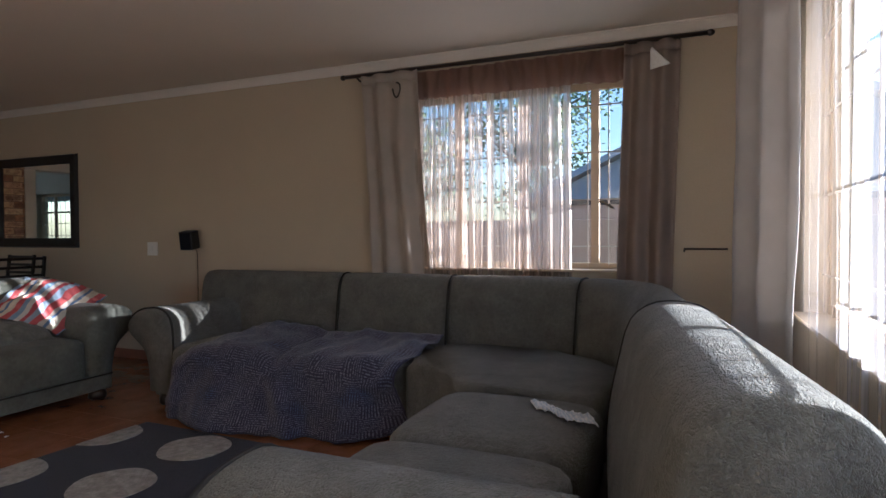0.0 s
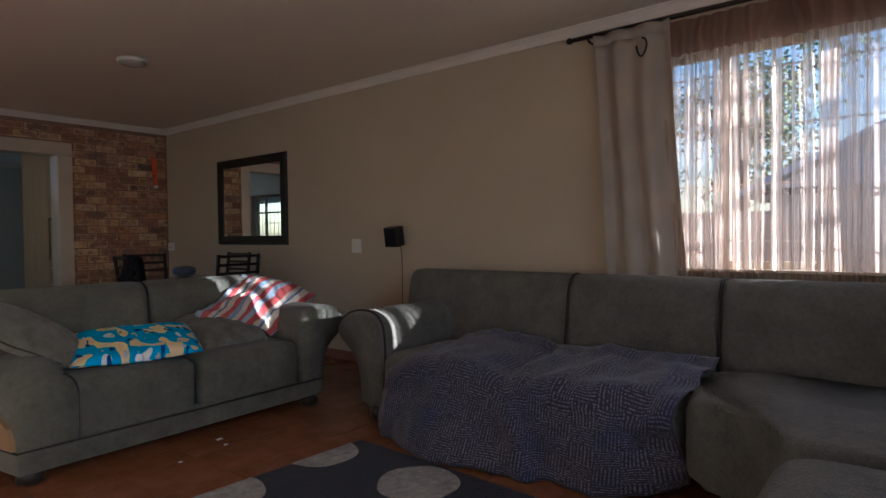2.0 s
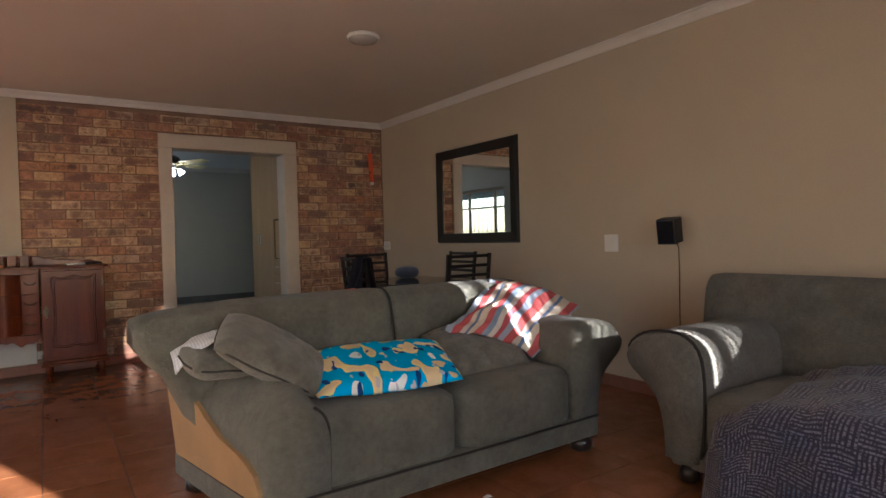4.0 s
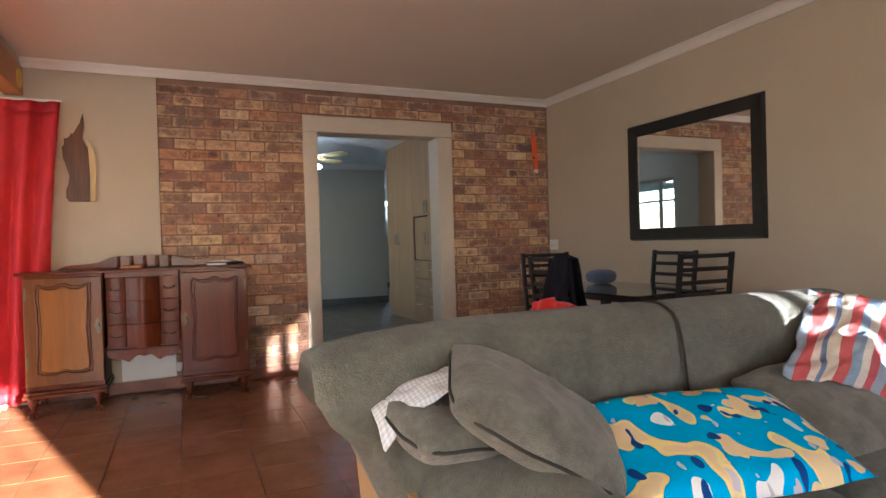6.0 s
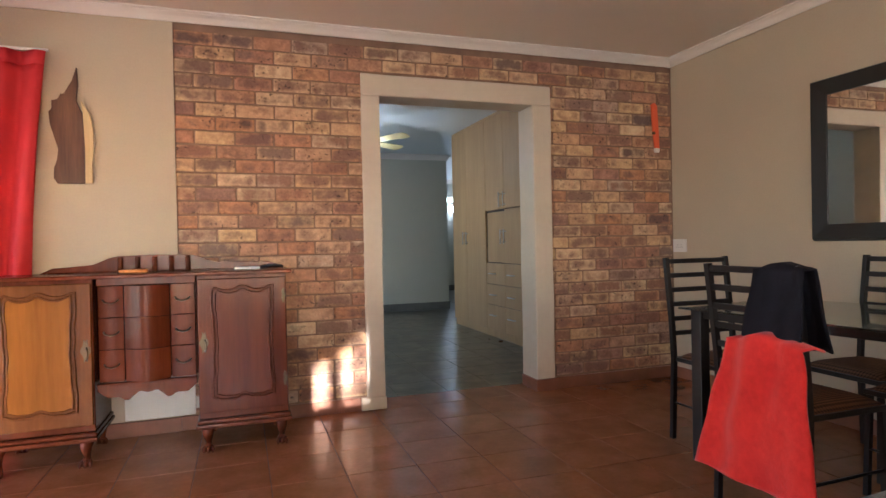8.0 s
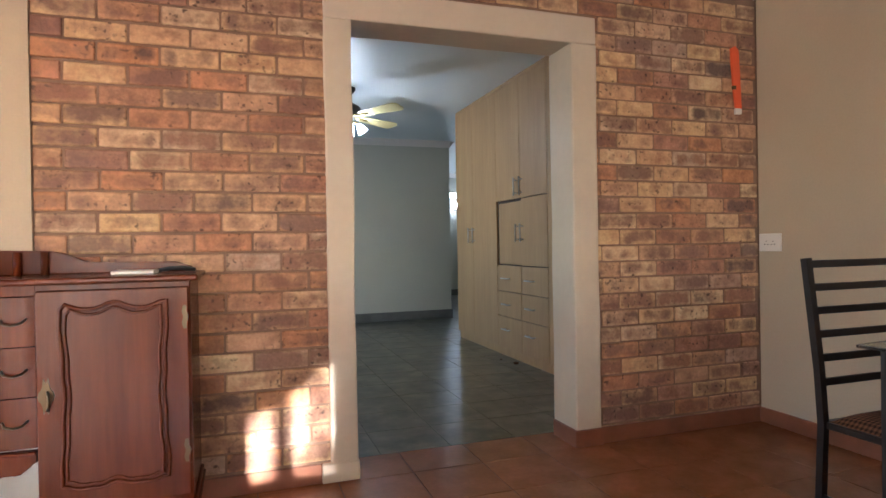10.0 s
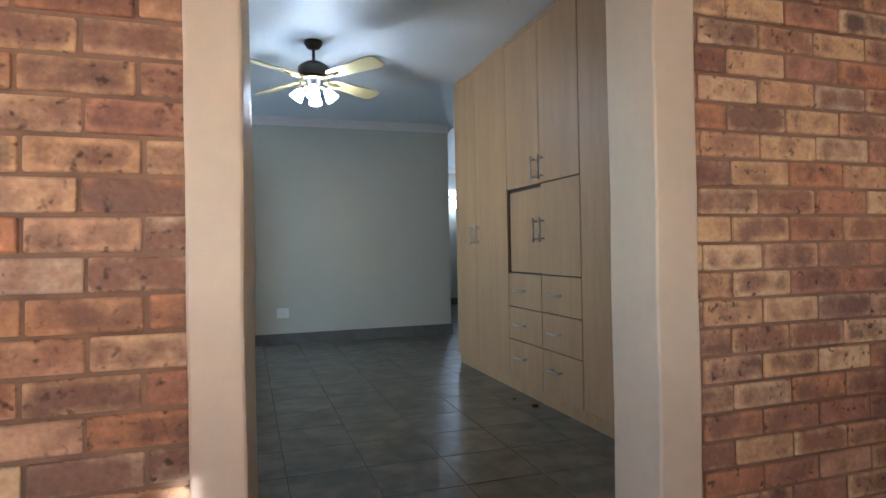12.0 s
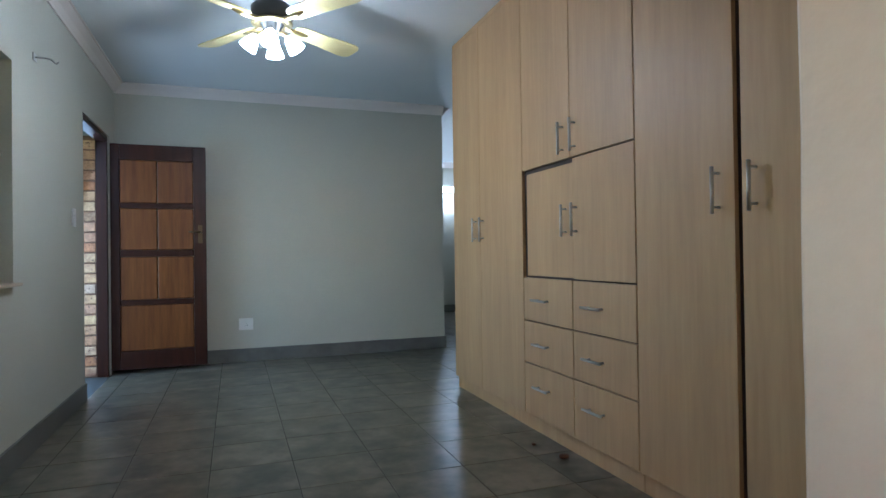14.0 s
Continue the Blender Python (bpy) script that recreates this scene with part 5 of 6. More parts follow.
# ---- sideboard ----
SBX0, SBX1, SBF = -2.085, -0.65, -0.465        # left, right, front
sb = thing("sideboard", "mahogany sideboard with panelled doors and claw feet", "sideboard", at=(-1.35, -0.23, 0))


def sb_part(name, bm, mat, parent=None, label="", smooth=False):
    if parent is None:
        bmesh.ops.transform(bm, matrix=Matrix.Translation((1.35, 0.23, 0)), verts=bm.verts)
        return part(name, bm, mat, sb, label, smooth)
    bmesh.ops.transform(bm, matrix=Matrix.Translation((1.35, 0.23, 0)), verts=bm.verts)
    ob = part(name, bm, mat, parent, label, smooth)
    return ob


def scallop(x0, x1, z0, z1, n=72):
    """The curved outline of a raised door panel."""
    cx, cz, hx, hz = (x0 + x1) / 2, (z0 + z1) / 2, (x1 - x0) / 2, (z1 - z0) / 2
    pts = []
    for k in range(n):
        s = k / n * 4
        side, t = int(s), s - int(s)
        w = 2 * t - 1
        if side == 0:
            p = (w * hx, -hz + (0.007 * math.cos(2 * math.pi * w) + 0.003 * math.cos(4 * math.pi * w) - 0.006))
        elif side == 1:
            p = (hx - 0.010 * (1 + math.cos(math.pi * w)) * 0.5 - 0.002 * math.cos(4 * math.pi * w), w * hz)
        elif side == 2:
            p = (-w * hx, hz + 0.011 * math.cos(2 * math.pi * w) + 0.002 * math.cos(4 * math.pi * w) + 0.008)
        else:
            p = (-hx + 0.010 * (1 + math.cos(math.pi * w)) * 0.5 + 0.002 * math.cos(4 * math.pi * w), -w * hz)
        pts.append((cx + p[0], cz + p[1]))
    return pts


def ringed(bm, pts, y, r):
    loop = [(p[0], y, p[1]) for p in pts] + [(pts[0][0], y, pts[0][1])]
    return tube(bm, loop, r, 8, False)


# the left door gets the sunlit wood colours, the right one plain mahogany
for x0, x1, hinge, mt in ((SBX0, SBX0 + 0.48, 0, "half_lit"), (SBX1 - 0.48, SBX1, 1, "mahogany")):
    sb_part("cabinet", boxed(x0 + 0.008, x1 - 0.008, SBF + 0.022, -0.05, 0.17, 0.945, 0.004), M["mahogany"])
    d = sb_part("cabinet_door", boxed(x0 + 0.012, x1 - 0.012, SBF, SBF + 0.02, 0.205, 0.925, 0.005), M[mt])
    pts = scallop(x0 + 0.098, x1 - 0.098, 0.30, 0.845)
    sb_part("raised_panel", prism(bmesh.new(), pts, 1, SBF - 0.008, SBF + 0.002, 0.004), M["honey" if hinge == 0 else mt], d, "panel coloured honey as if sunlit" if hinge == 0 else "")
    sb_part("moulding", ringed(bmesh.new(), scallop(x0 + 0.081, x1 - 0.081, 0.283, 0.862), SBF - 0.003, 0.0065), M[mt], d, smooth=True)
    sb_part("moulding", ringed(bmesh.new(), scallop(x0 + 0.098, x1 - 0.098, 0.30, 0.845), SBF - 0.009, 0.005), M[mt], d, smooth=True)
    hx = x1 - 0.04 if hinge == 0 else x0 + 0.04
    sb_part("escutcheon", prism(bmesh.new(), [(hx + 0.018 * math.cos(a) * (1 + 0.3 * math.cos(4 * a)), 0.585 + 0.055 * math.sin(a) * (1 + 0.2 * math.cos(6 * a))) for a in (2 * math.pi * k / 26 for k in range(26))], 1, SBF - 0.004, SBF), M["brass"], d, "worn brass handle plate")
    sb_part("handle", tube(bmesh.new(), [(hx + 0.004, SBF - 0.003, 0.60), (hx + 0.012, SBF - 0.022, 0.585), (hx + 0.012, SBF - 0.024, 0.555), (hx + 0.004, SBF - 0.006, 0.54)], 0.004, 8), M["brass"], d, "brass drop handle", True)
    ex = x1 - 0.024 if hinge else x0 + 0.024
    for z in (0.36, 0.82):
        sb_part("hinge", prism(bmesh.new(), [(ex + 0.009 * math.cos(a) * (1 + 0.4 * math.cos(5 * a)), z + 0.042 * math.sin(a) * (1 + 0.15 * math.cos(6 * a))) for a in (2 * math.pi * k / 22 for k in range(22))], 1, SBF - 0.003, SBF), M["brass"], d, "ornate brass hinge plate")
    sb_part("base_moulding", boxed(x0 - 0.008, x1 + 0.008, SBF - 0.022, -0.045, 0.125, 0.148, 0.008, 3), M["mahogany"])
    sb_part("base_moulding", boxed(x0 - 0.002, x1 + 0.002, SBF - 0.010, -0.048, 0.148, 0.17, 0.008, 3), M["mahogany"])
    for fx, fy in ((x0 + 0.05, SBF + 0.03), (x1 - 0.05, SBF + 0.03), (x0 + 0.05, -0.09), (x1 - 0.05, -0.09)):
        s = 1 if fy < -0.2 else 0.4
        pts = spline([(fx, fy, 0.128), (fx, fy - 0.028 * s, 0.102), (fx, fy - 0.018 * s, 0.068), (fx, fy - 0.006 * s, 0.042), (fx, fy - 0.022 * s, 0.022), (fx, fy - 0.034 * s, 0.018)], 14)
        rr = [0.036 - 0.02 * min(1, k / 7) + (0.013 * max(0, (k - 8) / 5)) for k in range(14)]
        bm = tube(bmesh.new(), pts, rr, 10)
        for c in (-0.018, 0.0, 0.018):
            tube(bm, [(fx + c, fy - 0.030 * s, 0.03), (fx + c * 1.3, fy - 0.05 * s, 0.018), (fx + c * 1.3, fy - 0.062 * s, 0.004)], [0.009, 0.008, 0.004], 6)
        for v in bm.verts:
            v.co.z = max(v.co.z, 0.0)
        sb_part("claw_foot", bm, M["mahogany"], smooth=True)
# middle: bow-fronted drawers
mx0, mx1 = SBX0 + 0.48, SBX1 - 0.48
sb_part("cabinet", boxed(mx0, mx1, SBF + 0.13, -0.05, 0.40, 0.945, 0.003), M["mahogany"])


def bow(x):
    t = (x - mx0) / (mx1 - mx0)
    return SBF + 0.085 - 0.055 * math.sin(math.pi * t) ** 2 * 1.0 - 0.02 * abs(math.cos(2 * math.pi * t)) ** 2


for (z0, z1) in ((0.741, 0.903), (0.574, 0.738), (0.405, 0.571)):
    for xa, xb in ((mx0 + 0.006, mx0 + 0.125), (mx0 + 0.130, mx1 - 0.130), (mx1 - 0.125, mx1 - 0.006)):
        n = 30
        xs = [xa + (xb - xa) * k / n for k in range(n + 1)]
        out = [(x, bow(x) - (0.010 * math.sin(math.pi * (x - xa) / (xb - xa)) if xb - xa > 0.2 else 0.006 * math.sin(math.pi * (x - xa) / (xb - xa)))) for x in xs] + [(xb, SBF + 0.128), (xa, SBF + 0.128)]
        dr = sb_part("drawer_front", prism(bmesh.new(), out, 2, z0, z1), M["mahogany"])
        if xb - xa < 0.2:
            cx, cz = (xa + xb) / 2, (z0 + z1) / 2
            yb = bow(cx) - 0.006
            sb_part("handle", tube(bmesh.new(), [(cx - 0.036, yb, cz + 0.01), (cx - 0.026, yb - 0.018, cz - 0.002), (cx, yb - 0.022, cz - 0.008), (cx + 0.026, yb - 0.018, cz - 0.002), (cx + 0.036, yb, cz + 0.01)], 0.004, 8), M["brass"], dr, "dark brass drawer pull", True)
sb_part("frieze", boxed(mx0, mx1, SBF + 0.06, SBF + 0.128, 0.905, 0.945, 0.004), M["mahogany"])
n = 30
apron = [(mx0 + (mx1 - mx0) * k / n, 0.335 + 0.018 * math.cos(4 * math.pi * k / n) + 0.012 * math.cos(10 * math.pi * k / n)) for k in range(n + 1)] + [(mx1, 0.40), (mx0, 0.40)]
sb_part("apron", prism(bmesh.new(), apron, 1, SBF + 0.035, SBF + 0.06, 0.003), M["mahogany"])
sb_part("apron_moulding", boxed(mx0, mx1, SBF + 0.022, SBF + 0.06, 0.392, 0.404, 0.004), M["mahogany"])
sb_part("top", boxed(SBX0 - 0.03, SBX1 + 0.02, SBF - 0.022, -0.03, 0.945, 0.966, 0.007, 3), M["mahogany"])
gal = [(SBX0 + 0.14, 0.966), (SBX1 - 0.02, 0.966), (SBX1 - 0.03, 0.985), (SBX1 - 0.09, 1.005), (mx1 + 0.08, 1.005), (mx1 + 0.0, 1.045), (mx1 - 0.05, 1.055), (-1.36, 1.06), (mx0 + 0.05, 1.055), (mx0 - 0.0, 1.045), (mx0 - 0.08, 1.005), (SBX0 + 0.2, 0.995)]
sb_part("gallery", prism(bmesh.new(), gal, 1, -0.075, -0.05, 0.004), M["mahogany"])
for k in range(5):
    x = mx0 + 0.06 + (mx1 - mx0 - 0.12) * k / 4
    sb_part("gallery_column", tube(bmesh.new(), [(x, -0.088, 0.966), (x, -0.088, 1.05)], 0.014, 10), M["mahogany"], smooth=True)
# small things on it
tagged(link("folded_papers", boxed(-0.93, -0.79, -0.30, -0.16, 0.9665, 0.978, 0.002), M["paper"]), "small stack of white papers on the sideboard", "papers")
tagged(link("snack_packet", rbox(bmesh.new(), (-1.44, -0.33, 0.976), (0.07, 0.035, 0.010), 5, cuts=5), M["packet"], smooth=True), "small orange and red packet on the sideboard", "packet")
tagged(link("sunglasses", tube(bmesh.new(), [(-0.78, -0.2, 0.975), (-0.74, -0.24, 0.982), (-0.70, -0.24, 0.982), (-0.66, -0.2, 0.975)], 0.008, 8), M["black"], smooth=True), "dark folded glasses on the sideboard", "glasses")
structure("wall_white_board", boxed(-1.55, -1.17, -0.030, -0.012, 0.095, 0.345, 0.003), M["paper"], "white painted board low on the wall")

# ---- dining corner ----
tb = thing("dining_table", "small dining table with glass top and black metal legs", "table", at=(1.60, -1.95, 0), turn=6)
part("tabletop", boxed(-0.40, 0.40, -0.52, 0.52, 0.742, 0.752, 0.003), M["glass"], tb, "clear glass top")
for sx, sy in ((-1, -1), (1, -1), (1, 1), (-1, 1)):
    part("leg", boxed(sx * 0.33 - 0.03, sx * 0.33 + 0.03, sy * 0.45 - 0.03, sy * 0.45 + 0.03, 0, 0.741, 0.004), M["black_metal"], tb)
for sx in (-1, 1):
    part("apron", boxed(sx * 0.33 - 0.012, sx * 0.33 + 0.012, -0.42, 0.42, 0.70, 0.735, 0.002), M["black_metal"], tb)
    part("apron", boxed(-0.30, 0.30, sx * 0.45 - 0.012, sx * 0.45 + 0.012, 0.70, 0.735, 0.002), M["black_metal"], tb)


def dining_chair():
    """A ladder-back metal chair that faces -y, its back posts near y = 0."""
    c = thing("dining_chair", "black metal ladder-back dining chair with checked seat", "chair", "chairs round the dining table")
    w = 0.205
    for s in (-1, 1):
        bm = bmesh.new()
        pts = [(s * w, 0.02, 0.0), (s * w, 0.0, 0.44), (s * w, 0.012, 0.62), (s * w, 0.055, 0.985)]
        tube(bm, pts, 0.017, 4)
        part("back_post", bm, M["black_metal"], c)
        part("front_leg", tube(bmesh.new(), [(s * (w - 0.01), -0.40, 0.0), (s * (w - 0.015), -0.385, 0.44)], 0.015, 4), M["black_metal"], c)
        part("stretcher", tube(bmesh.new(), [(s * w, 0.008, 0.2), (s * (w - 0.01), -0.39, 0.2)], 0.006, 6), M["black_metal"], c)
    for k in range(6):
        z = 0.965 - 0.078 * k
        y = 0.055 - (0.985 - z) * 0.118
        bm = boxed(-w + 0.01, w - 0.01, y - 0.006, y + 0.006, z - 0.013, z + 0.013, 0.003)
        part("slat", bm, M["black_metal"], c)
    part("seat_frame", boxed(-w, w, -0.405, 0.015, 0.425, 0.447, 0.004), M["black_metal"], c)
    bm = bmesh.new()
    sheet(bm, 14, 14, lambda u, v: ((u - 0.5) * 0.39, -0.395 + 0.385 * v, 0.448 + 0.035 * ((1 - abs(2 * u - 1) ** 4) * (1 - abs(2 * v - 1) ** 4)) ** 0.5), uv=(1, 1))
    part("seat_cushion", bm, M["seat_check"], c, "brown checked seat pad", True)
    return c


ch = dining_chair()
ch.matrix_basis = pose(1.53, -1.23, 0, 0, 0, 0)
copy_thing(ch, pose(1.00, -2.10, 0, 0, 0, 90))
copy_thing(ch, pose(2.14, -1.86, 0, 0, 0, -92))
copy_thing(ch, pose(1.76, -2.50, 0, 0, 0, 180))


def hanging(name, mat, at, width, front, back, axis_turn, label, flare=1.15, seed=0):
    """Cloth hung over the top of a chair back."""
    ob_m = pose(at[0], at[1], at[2], 0, 0, axis_turn)
    bm = bmesh.new()

    def f(u, v):
        a = (u - 0.5) * width
        d = v * (front + back)
        n = noise.noise(Vector((u * 4, v * 3, seed)))
        w = 0.010 * math.sin(u * 13 + seed) * min(1, abs(d - back) * 3) + 0.02 * n
        if d < back:
            y, z = -0.028 - 0.05 * (back - d) / max(back, 0.01), -(back - d)
            k = (back - d)
        else:
            y, z = 0.032 + 0.06 * (d - back) / max(front, 0.01), -(d - back)
            k = d - back
        return ob_m @ Vector((a * (1 + (flare - 1) * k / max(front, back)), y + w, z + 0.012 * n + 0.03 * (1 - min(1, k * 20)) * (1 - abs(2 * u - 1))))
    sheet(bm, 26, 34, f)
    return solid(tagged(link(name, bm, mat, smooth=True), label, "cloth"), 0.008)


hanging("jacket", M["jacket"], (0.945, -2.26, 0.985), 0.21, 0.36, 0.30, 90, "dark navy jacket hung over a chair back", 1.25, 3)
hanging("red_garment", M["red_cloth"], (0.845, -2.28, 0.73), 0.30, 0.50, 0.02, 90, "bright red garment hanging below the jacket", 1.75, 6)
tagged(link("folded_cloth", rbox(bmesh.new(), (1.72, -1.62, 0.806), (0.11, 0.09, 0.054), 2.6, cuts=7), M["blue_cloth"], smooth=True), "dull blue cloth bundle on the dining table", "cloth")

# ---- second room ----
XC = 1.83


def bar_handle(parent, x, y, z, length, upright=True):
    bm = bmesh.new()
    if upright:
        tube(bm, [(x - 0.032, y, z - length / 2), (x - 0.032, y, z + length / 2)], 0.0065, 10)
        for s in (-1, 1):
            tube(bm, [(x, y, z + s * length * 0.36), (x - 0.032, y, z + s * length * 0.36)], 0.0045, 8)
    else:
        tube(bm, [(x - 0.032, y - length / 2, z), (x - 0.032, y + length / 2, z)], 0.0065, 10)
        for s in (-1, 1):
            tube(bm, [(x, y + s * length * 0.36, z), (x - 0.032, y + s * length * 0.36, z)], 0.0045, 8)
    part("handle", bm, M["steel"], parent, "brushed steel bar handle", True)


def cupboard(y0, y1, doors, label):
    """A floor-to-ceiling unit: doors and drawers are (y0, y1, z0, z1, kind, handle y, handle z)."""
    c = thing("cupboard", label, "cupboard", "built-in cupboards", at=(XC, (y0 + y1) / 2, 0))
    o = -(y0 + y1) / 2

    part("carcass", boxed(0.021, 0.60, y0 + o + 0.001, y1 + o - 0.001, 0.08, CH2 - 0.035, 0), M["gap_shade"], c)
    part("plinth", boxed(0.025, 0.58, y0 + o + 0.001, y1 + o - 0.001, 0.0, 0.079, 0), M["oak"], c)
    part("top_strip", boxed(0.004, 0.06, y0 + o, y1 + o, CH2 - 0.034, CH2 - 0.002, 0), M["oak"], c)
    for a, b, lo, hi, kind, hy, hz in doors:
        back = 0.012 if kind == "inset" else 0.0
        d = part("drawer" if kind == "drawer" else "door", boxed(back, 0.019 + back * 0.1, a + o + 0.0025, b + o - 0.0025, lo + 0.0025, hi - 0.0025, 0.0015, 1), M["oak"], c)
        bar_handle(d, back, hy + o, hz, 0.16 if kind != "drawer" else 0.15, kind != "drawer")
    return c


TOPZ = CH2 - 0.036
cupboard(2.551, 3.67, [(3.168, 3.67, 0.085, TOPZ, "door", 3.235, 1.15), (2.551, 3.168, 0.085, TOPZ, "door", 3.115, 1.15)], "tall light oak cupboard with two full-height doors")
mid = [(2.04, 2.551, 1.455, TOPZ, "door", 2.10, 1.56), (1.545, 2.04, 1.455, TOPZ, "door", 1.99, 1.56),
       (2.035, 2.52, 0.862, 1.435, "inset", 2.10, 1.15), (1.545, 2.022, 0.858, 1.452, "door", 1.985, 1.15)]
for lo, hi in ((0.612, 0.855), (0.375, 0.610), (0.085, 0.373)):
    mid.append((2.035, 2.551, lo, hi, "drawer", 2.33, (lo + hi) / 2 + (0.0 if lo > 0.1 else 0.03)))
    mid.append((1.545, 2.033, lo, hi, "drawer", 1.84, (lo + hi) / 2 + (0.0 if lo > 0.1 else 0.03)))
cupboard(1.545, 2.551, mid, "light oak cupboard with a bank of drawers, one door missing")
cupboard(1.03, 1.543, [(1.03, 1.543, 0.085, TOPZ, "door", 1.097, 1.195)], "tall light oak cupboard with one door")
cupboard(0.30, 1.005, [(0.46, 1.005, 0.085, TOPZ, "door", 0.945, 1.195)], "tall light oak cupboard beside the doorway")
tagged(link("dirt_clod", rbox(bmesh.new(), (1.76, 2.02, 0.012), (0.025, 0.02, 0.012), 2.5, cuts=3), M["carve"], smooth=True), "small brown clod on the floor", "debris")
tagged(link("dirt_clod", rbox(bmesh.new(), (1.72, 2.25, 0.006), (0.010, 0.012, 0.006), 2.5, cuts=3), M["carve"], smooth=True), "tiny dark crumb on the floor", "debris")

# open panelled door against the north wall
dr = thing("door_1", "dark wooden panelled door standing open", "door", at=(-0.735, 5.22, 0), turn=1.5)
dr["kind"] = "structure"
LW = 0.775
for a, b in ((0, 0.085), (LW - 0.105, LW)):
    part("stile", boxed(a, b, 0, 0.042, 0.035, 1.98, 0.004), M["door_wood"], dr)
for lo, hi in ((1.845, 1.98), (1.425, 1.472), (1.005, 1.062), (0.585, 0.63), (0.035, 0.19)):
    part("rail", boxed(0.0855, LW - 0.1055, 0.001, 0.041, lo, hi, 0.004), M["door_wood"], dr)
cxm = (0.085 + LW - 0.105) / 2
for lo, hi in ((1.472, 1.845), (1.062, 1.425), (0.63, 1.005)):
    for a, b in ((0.086, cxm - 0.002), (cxm + 0.002, LW - 0.106)):
        part("panel", boxed(a, b, 0.010, 0.032, lo + 0.001, hi - 0.001, 0.008), M["door_panel"], dr)
part("panel", boxed(0.086, LW - 0.106, 0.010, 0.032, 0.191, 0.584, 0.008), M["door_panel"], dr)
part("handle", tube(bmesh.new(), [(LW - 0.05, 0.0, 1.22), (LW - 0.05, -0.04, 1.22), (LW - 0.14, -0.045, 1.22)], 0.008, 8), M["brass"], dr, "small brass door lever", True)
part("keyhole_plate", boxed(LW - 0.068, LW - 0.032, -0.004, 0.0, 1.12, 1.28, 0.001), M["brass"], dr)
fr = thing("door_frame_1", "dark wooden frame of the outside door", "door frame", at=(X2W, 4.735, 0))
fr["kind"] = "structure"
part("jamb", boxed(-0.095, -0.012, 0.42, 0.463, 0, 2.028, 0.003), M["door_wood"], fr)
part("jamb", boxed(-0.095, -0.012, -0.463, -0.42, 0, 2.028, 0.003), M["door_wood"], fr)
part("head", boxed(-0.095, -0.012, -0.42, 0.42, 1.985, 2.028, 0.003), M["door_wood"], fr)
br = thing("rod_bracket", "small white curtain rod bracket on the wall", "bracket", at=(X2W, 3.2, 2.07))
part("plate", boxed(0, 0.006, -0.03, 0.03, -0.02, 0.02, 0.001), M["steel"], br)
part("hook", tube(bmesh.new(), spline([(0.004, 0.0, 0.0), (0.05, 0.01, 0.002), (0.08, 0.015, -0.004), (0.095, 0.02, -0.02), (0.11, 0.025, -0.008)], 10), 0.005, 8), M["steel"], br, smooth=True)

# ceiling fan with lamps
FX, FY = 0.485, 2.89
fan = thing("ceiling_fan", "bronze ceiling fan with pale blades and lit lamps", "fan", at=(FX, FY, CH2))
DROP = -0.085
part("canopy", lathe(bmesh.new(), [(0.065, 0.0), (0.065, -0.02), (0.045, -0.05), (0.015, -0.06)], seg=24), M["fan_dark"], fan, smooth=True)
part("downrod", tube(bmesh.new(), [(0, 0, -0.05), (0, 0, -0.12 + DROP)], 0.011, 10), M["fan_dark"], fan)
part("motor", lathe(bmesh.new(), [(0.03, -0.062), (0.06, -0.068), (0.095, -0.09), (0.112, -0.105), (0.114, -0.16), (0.10, -0.178), (0.085, -0.19), (0.06, -0.20), (0.045, -0.235), (0.03, -0.25)], (0, 0, DROP), 28), M["fan_dark"], fan, smooth=True)
part("ring", lathe(bmesh.new(), [(0.09, -0.181), (0.112, -0.186), (0.112, -0.194), (0.09, -0.198)], (0, 0, DROP), 28), M["fan_gold"], fan, "polished brass ring", True)
for k in range(4):
    a = radians(35 + 90 * k)
    R = Matrix.Rotation(a, 4, "Z")
    bm = bmesh.new()
    out = spline([(0.17, -0.045, 0), (0.35, -0.058, 0), (0.57, -0.072, 0), (0.63, -0.05, 0), (0.636, 0.0, 0), (0.63, 0.05, 0), (0.57, 0.072, 0), (0.35, 0.058, 0), (0.17, 0.045, 0)], 36, True)
    prism(bm, [(p.x, p.y) for p in out], 2, -0.003, 0.004)
    bmesh.ops.transform(bm, matrix=R @ Matrix.Translation((0, 0, -0.182 + DROP)) @ Matrix.Rotation(radians(-13), 4, "X"), verts=bm.verts)
    bl = part("blade", bm, M["fan_blade"], fan, "pale cane-yellow blade")
    bm = tube(bmesh.new(), [(0.09, 0, -0.186), (0.14, 0, -0.192), (0.20, 0.0, -0.190), (0.25, 0, -0.188)], [0.012, 0.014, 0.018, 0.008], 8)
    bmesh.ops.transform(bm, matrix=Matrix.Translation((0, 0, DROP)) @ R, verts=bm.verts)
    part("blade_iron", bm, M["fan_gold"], bl, "brass blade arm", True)
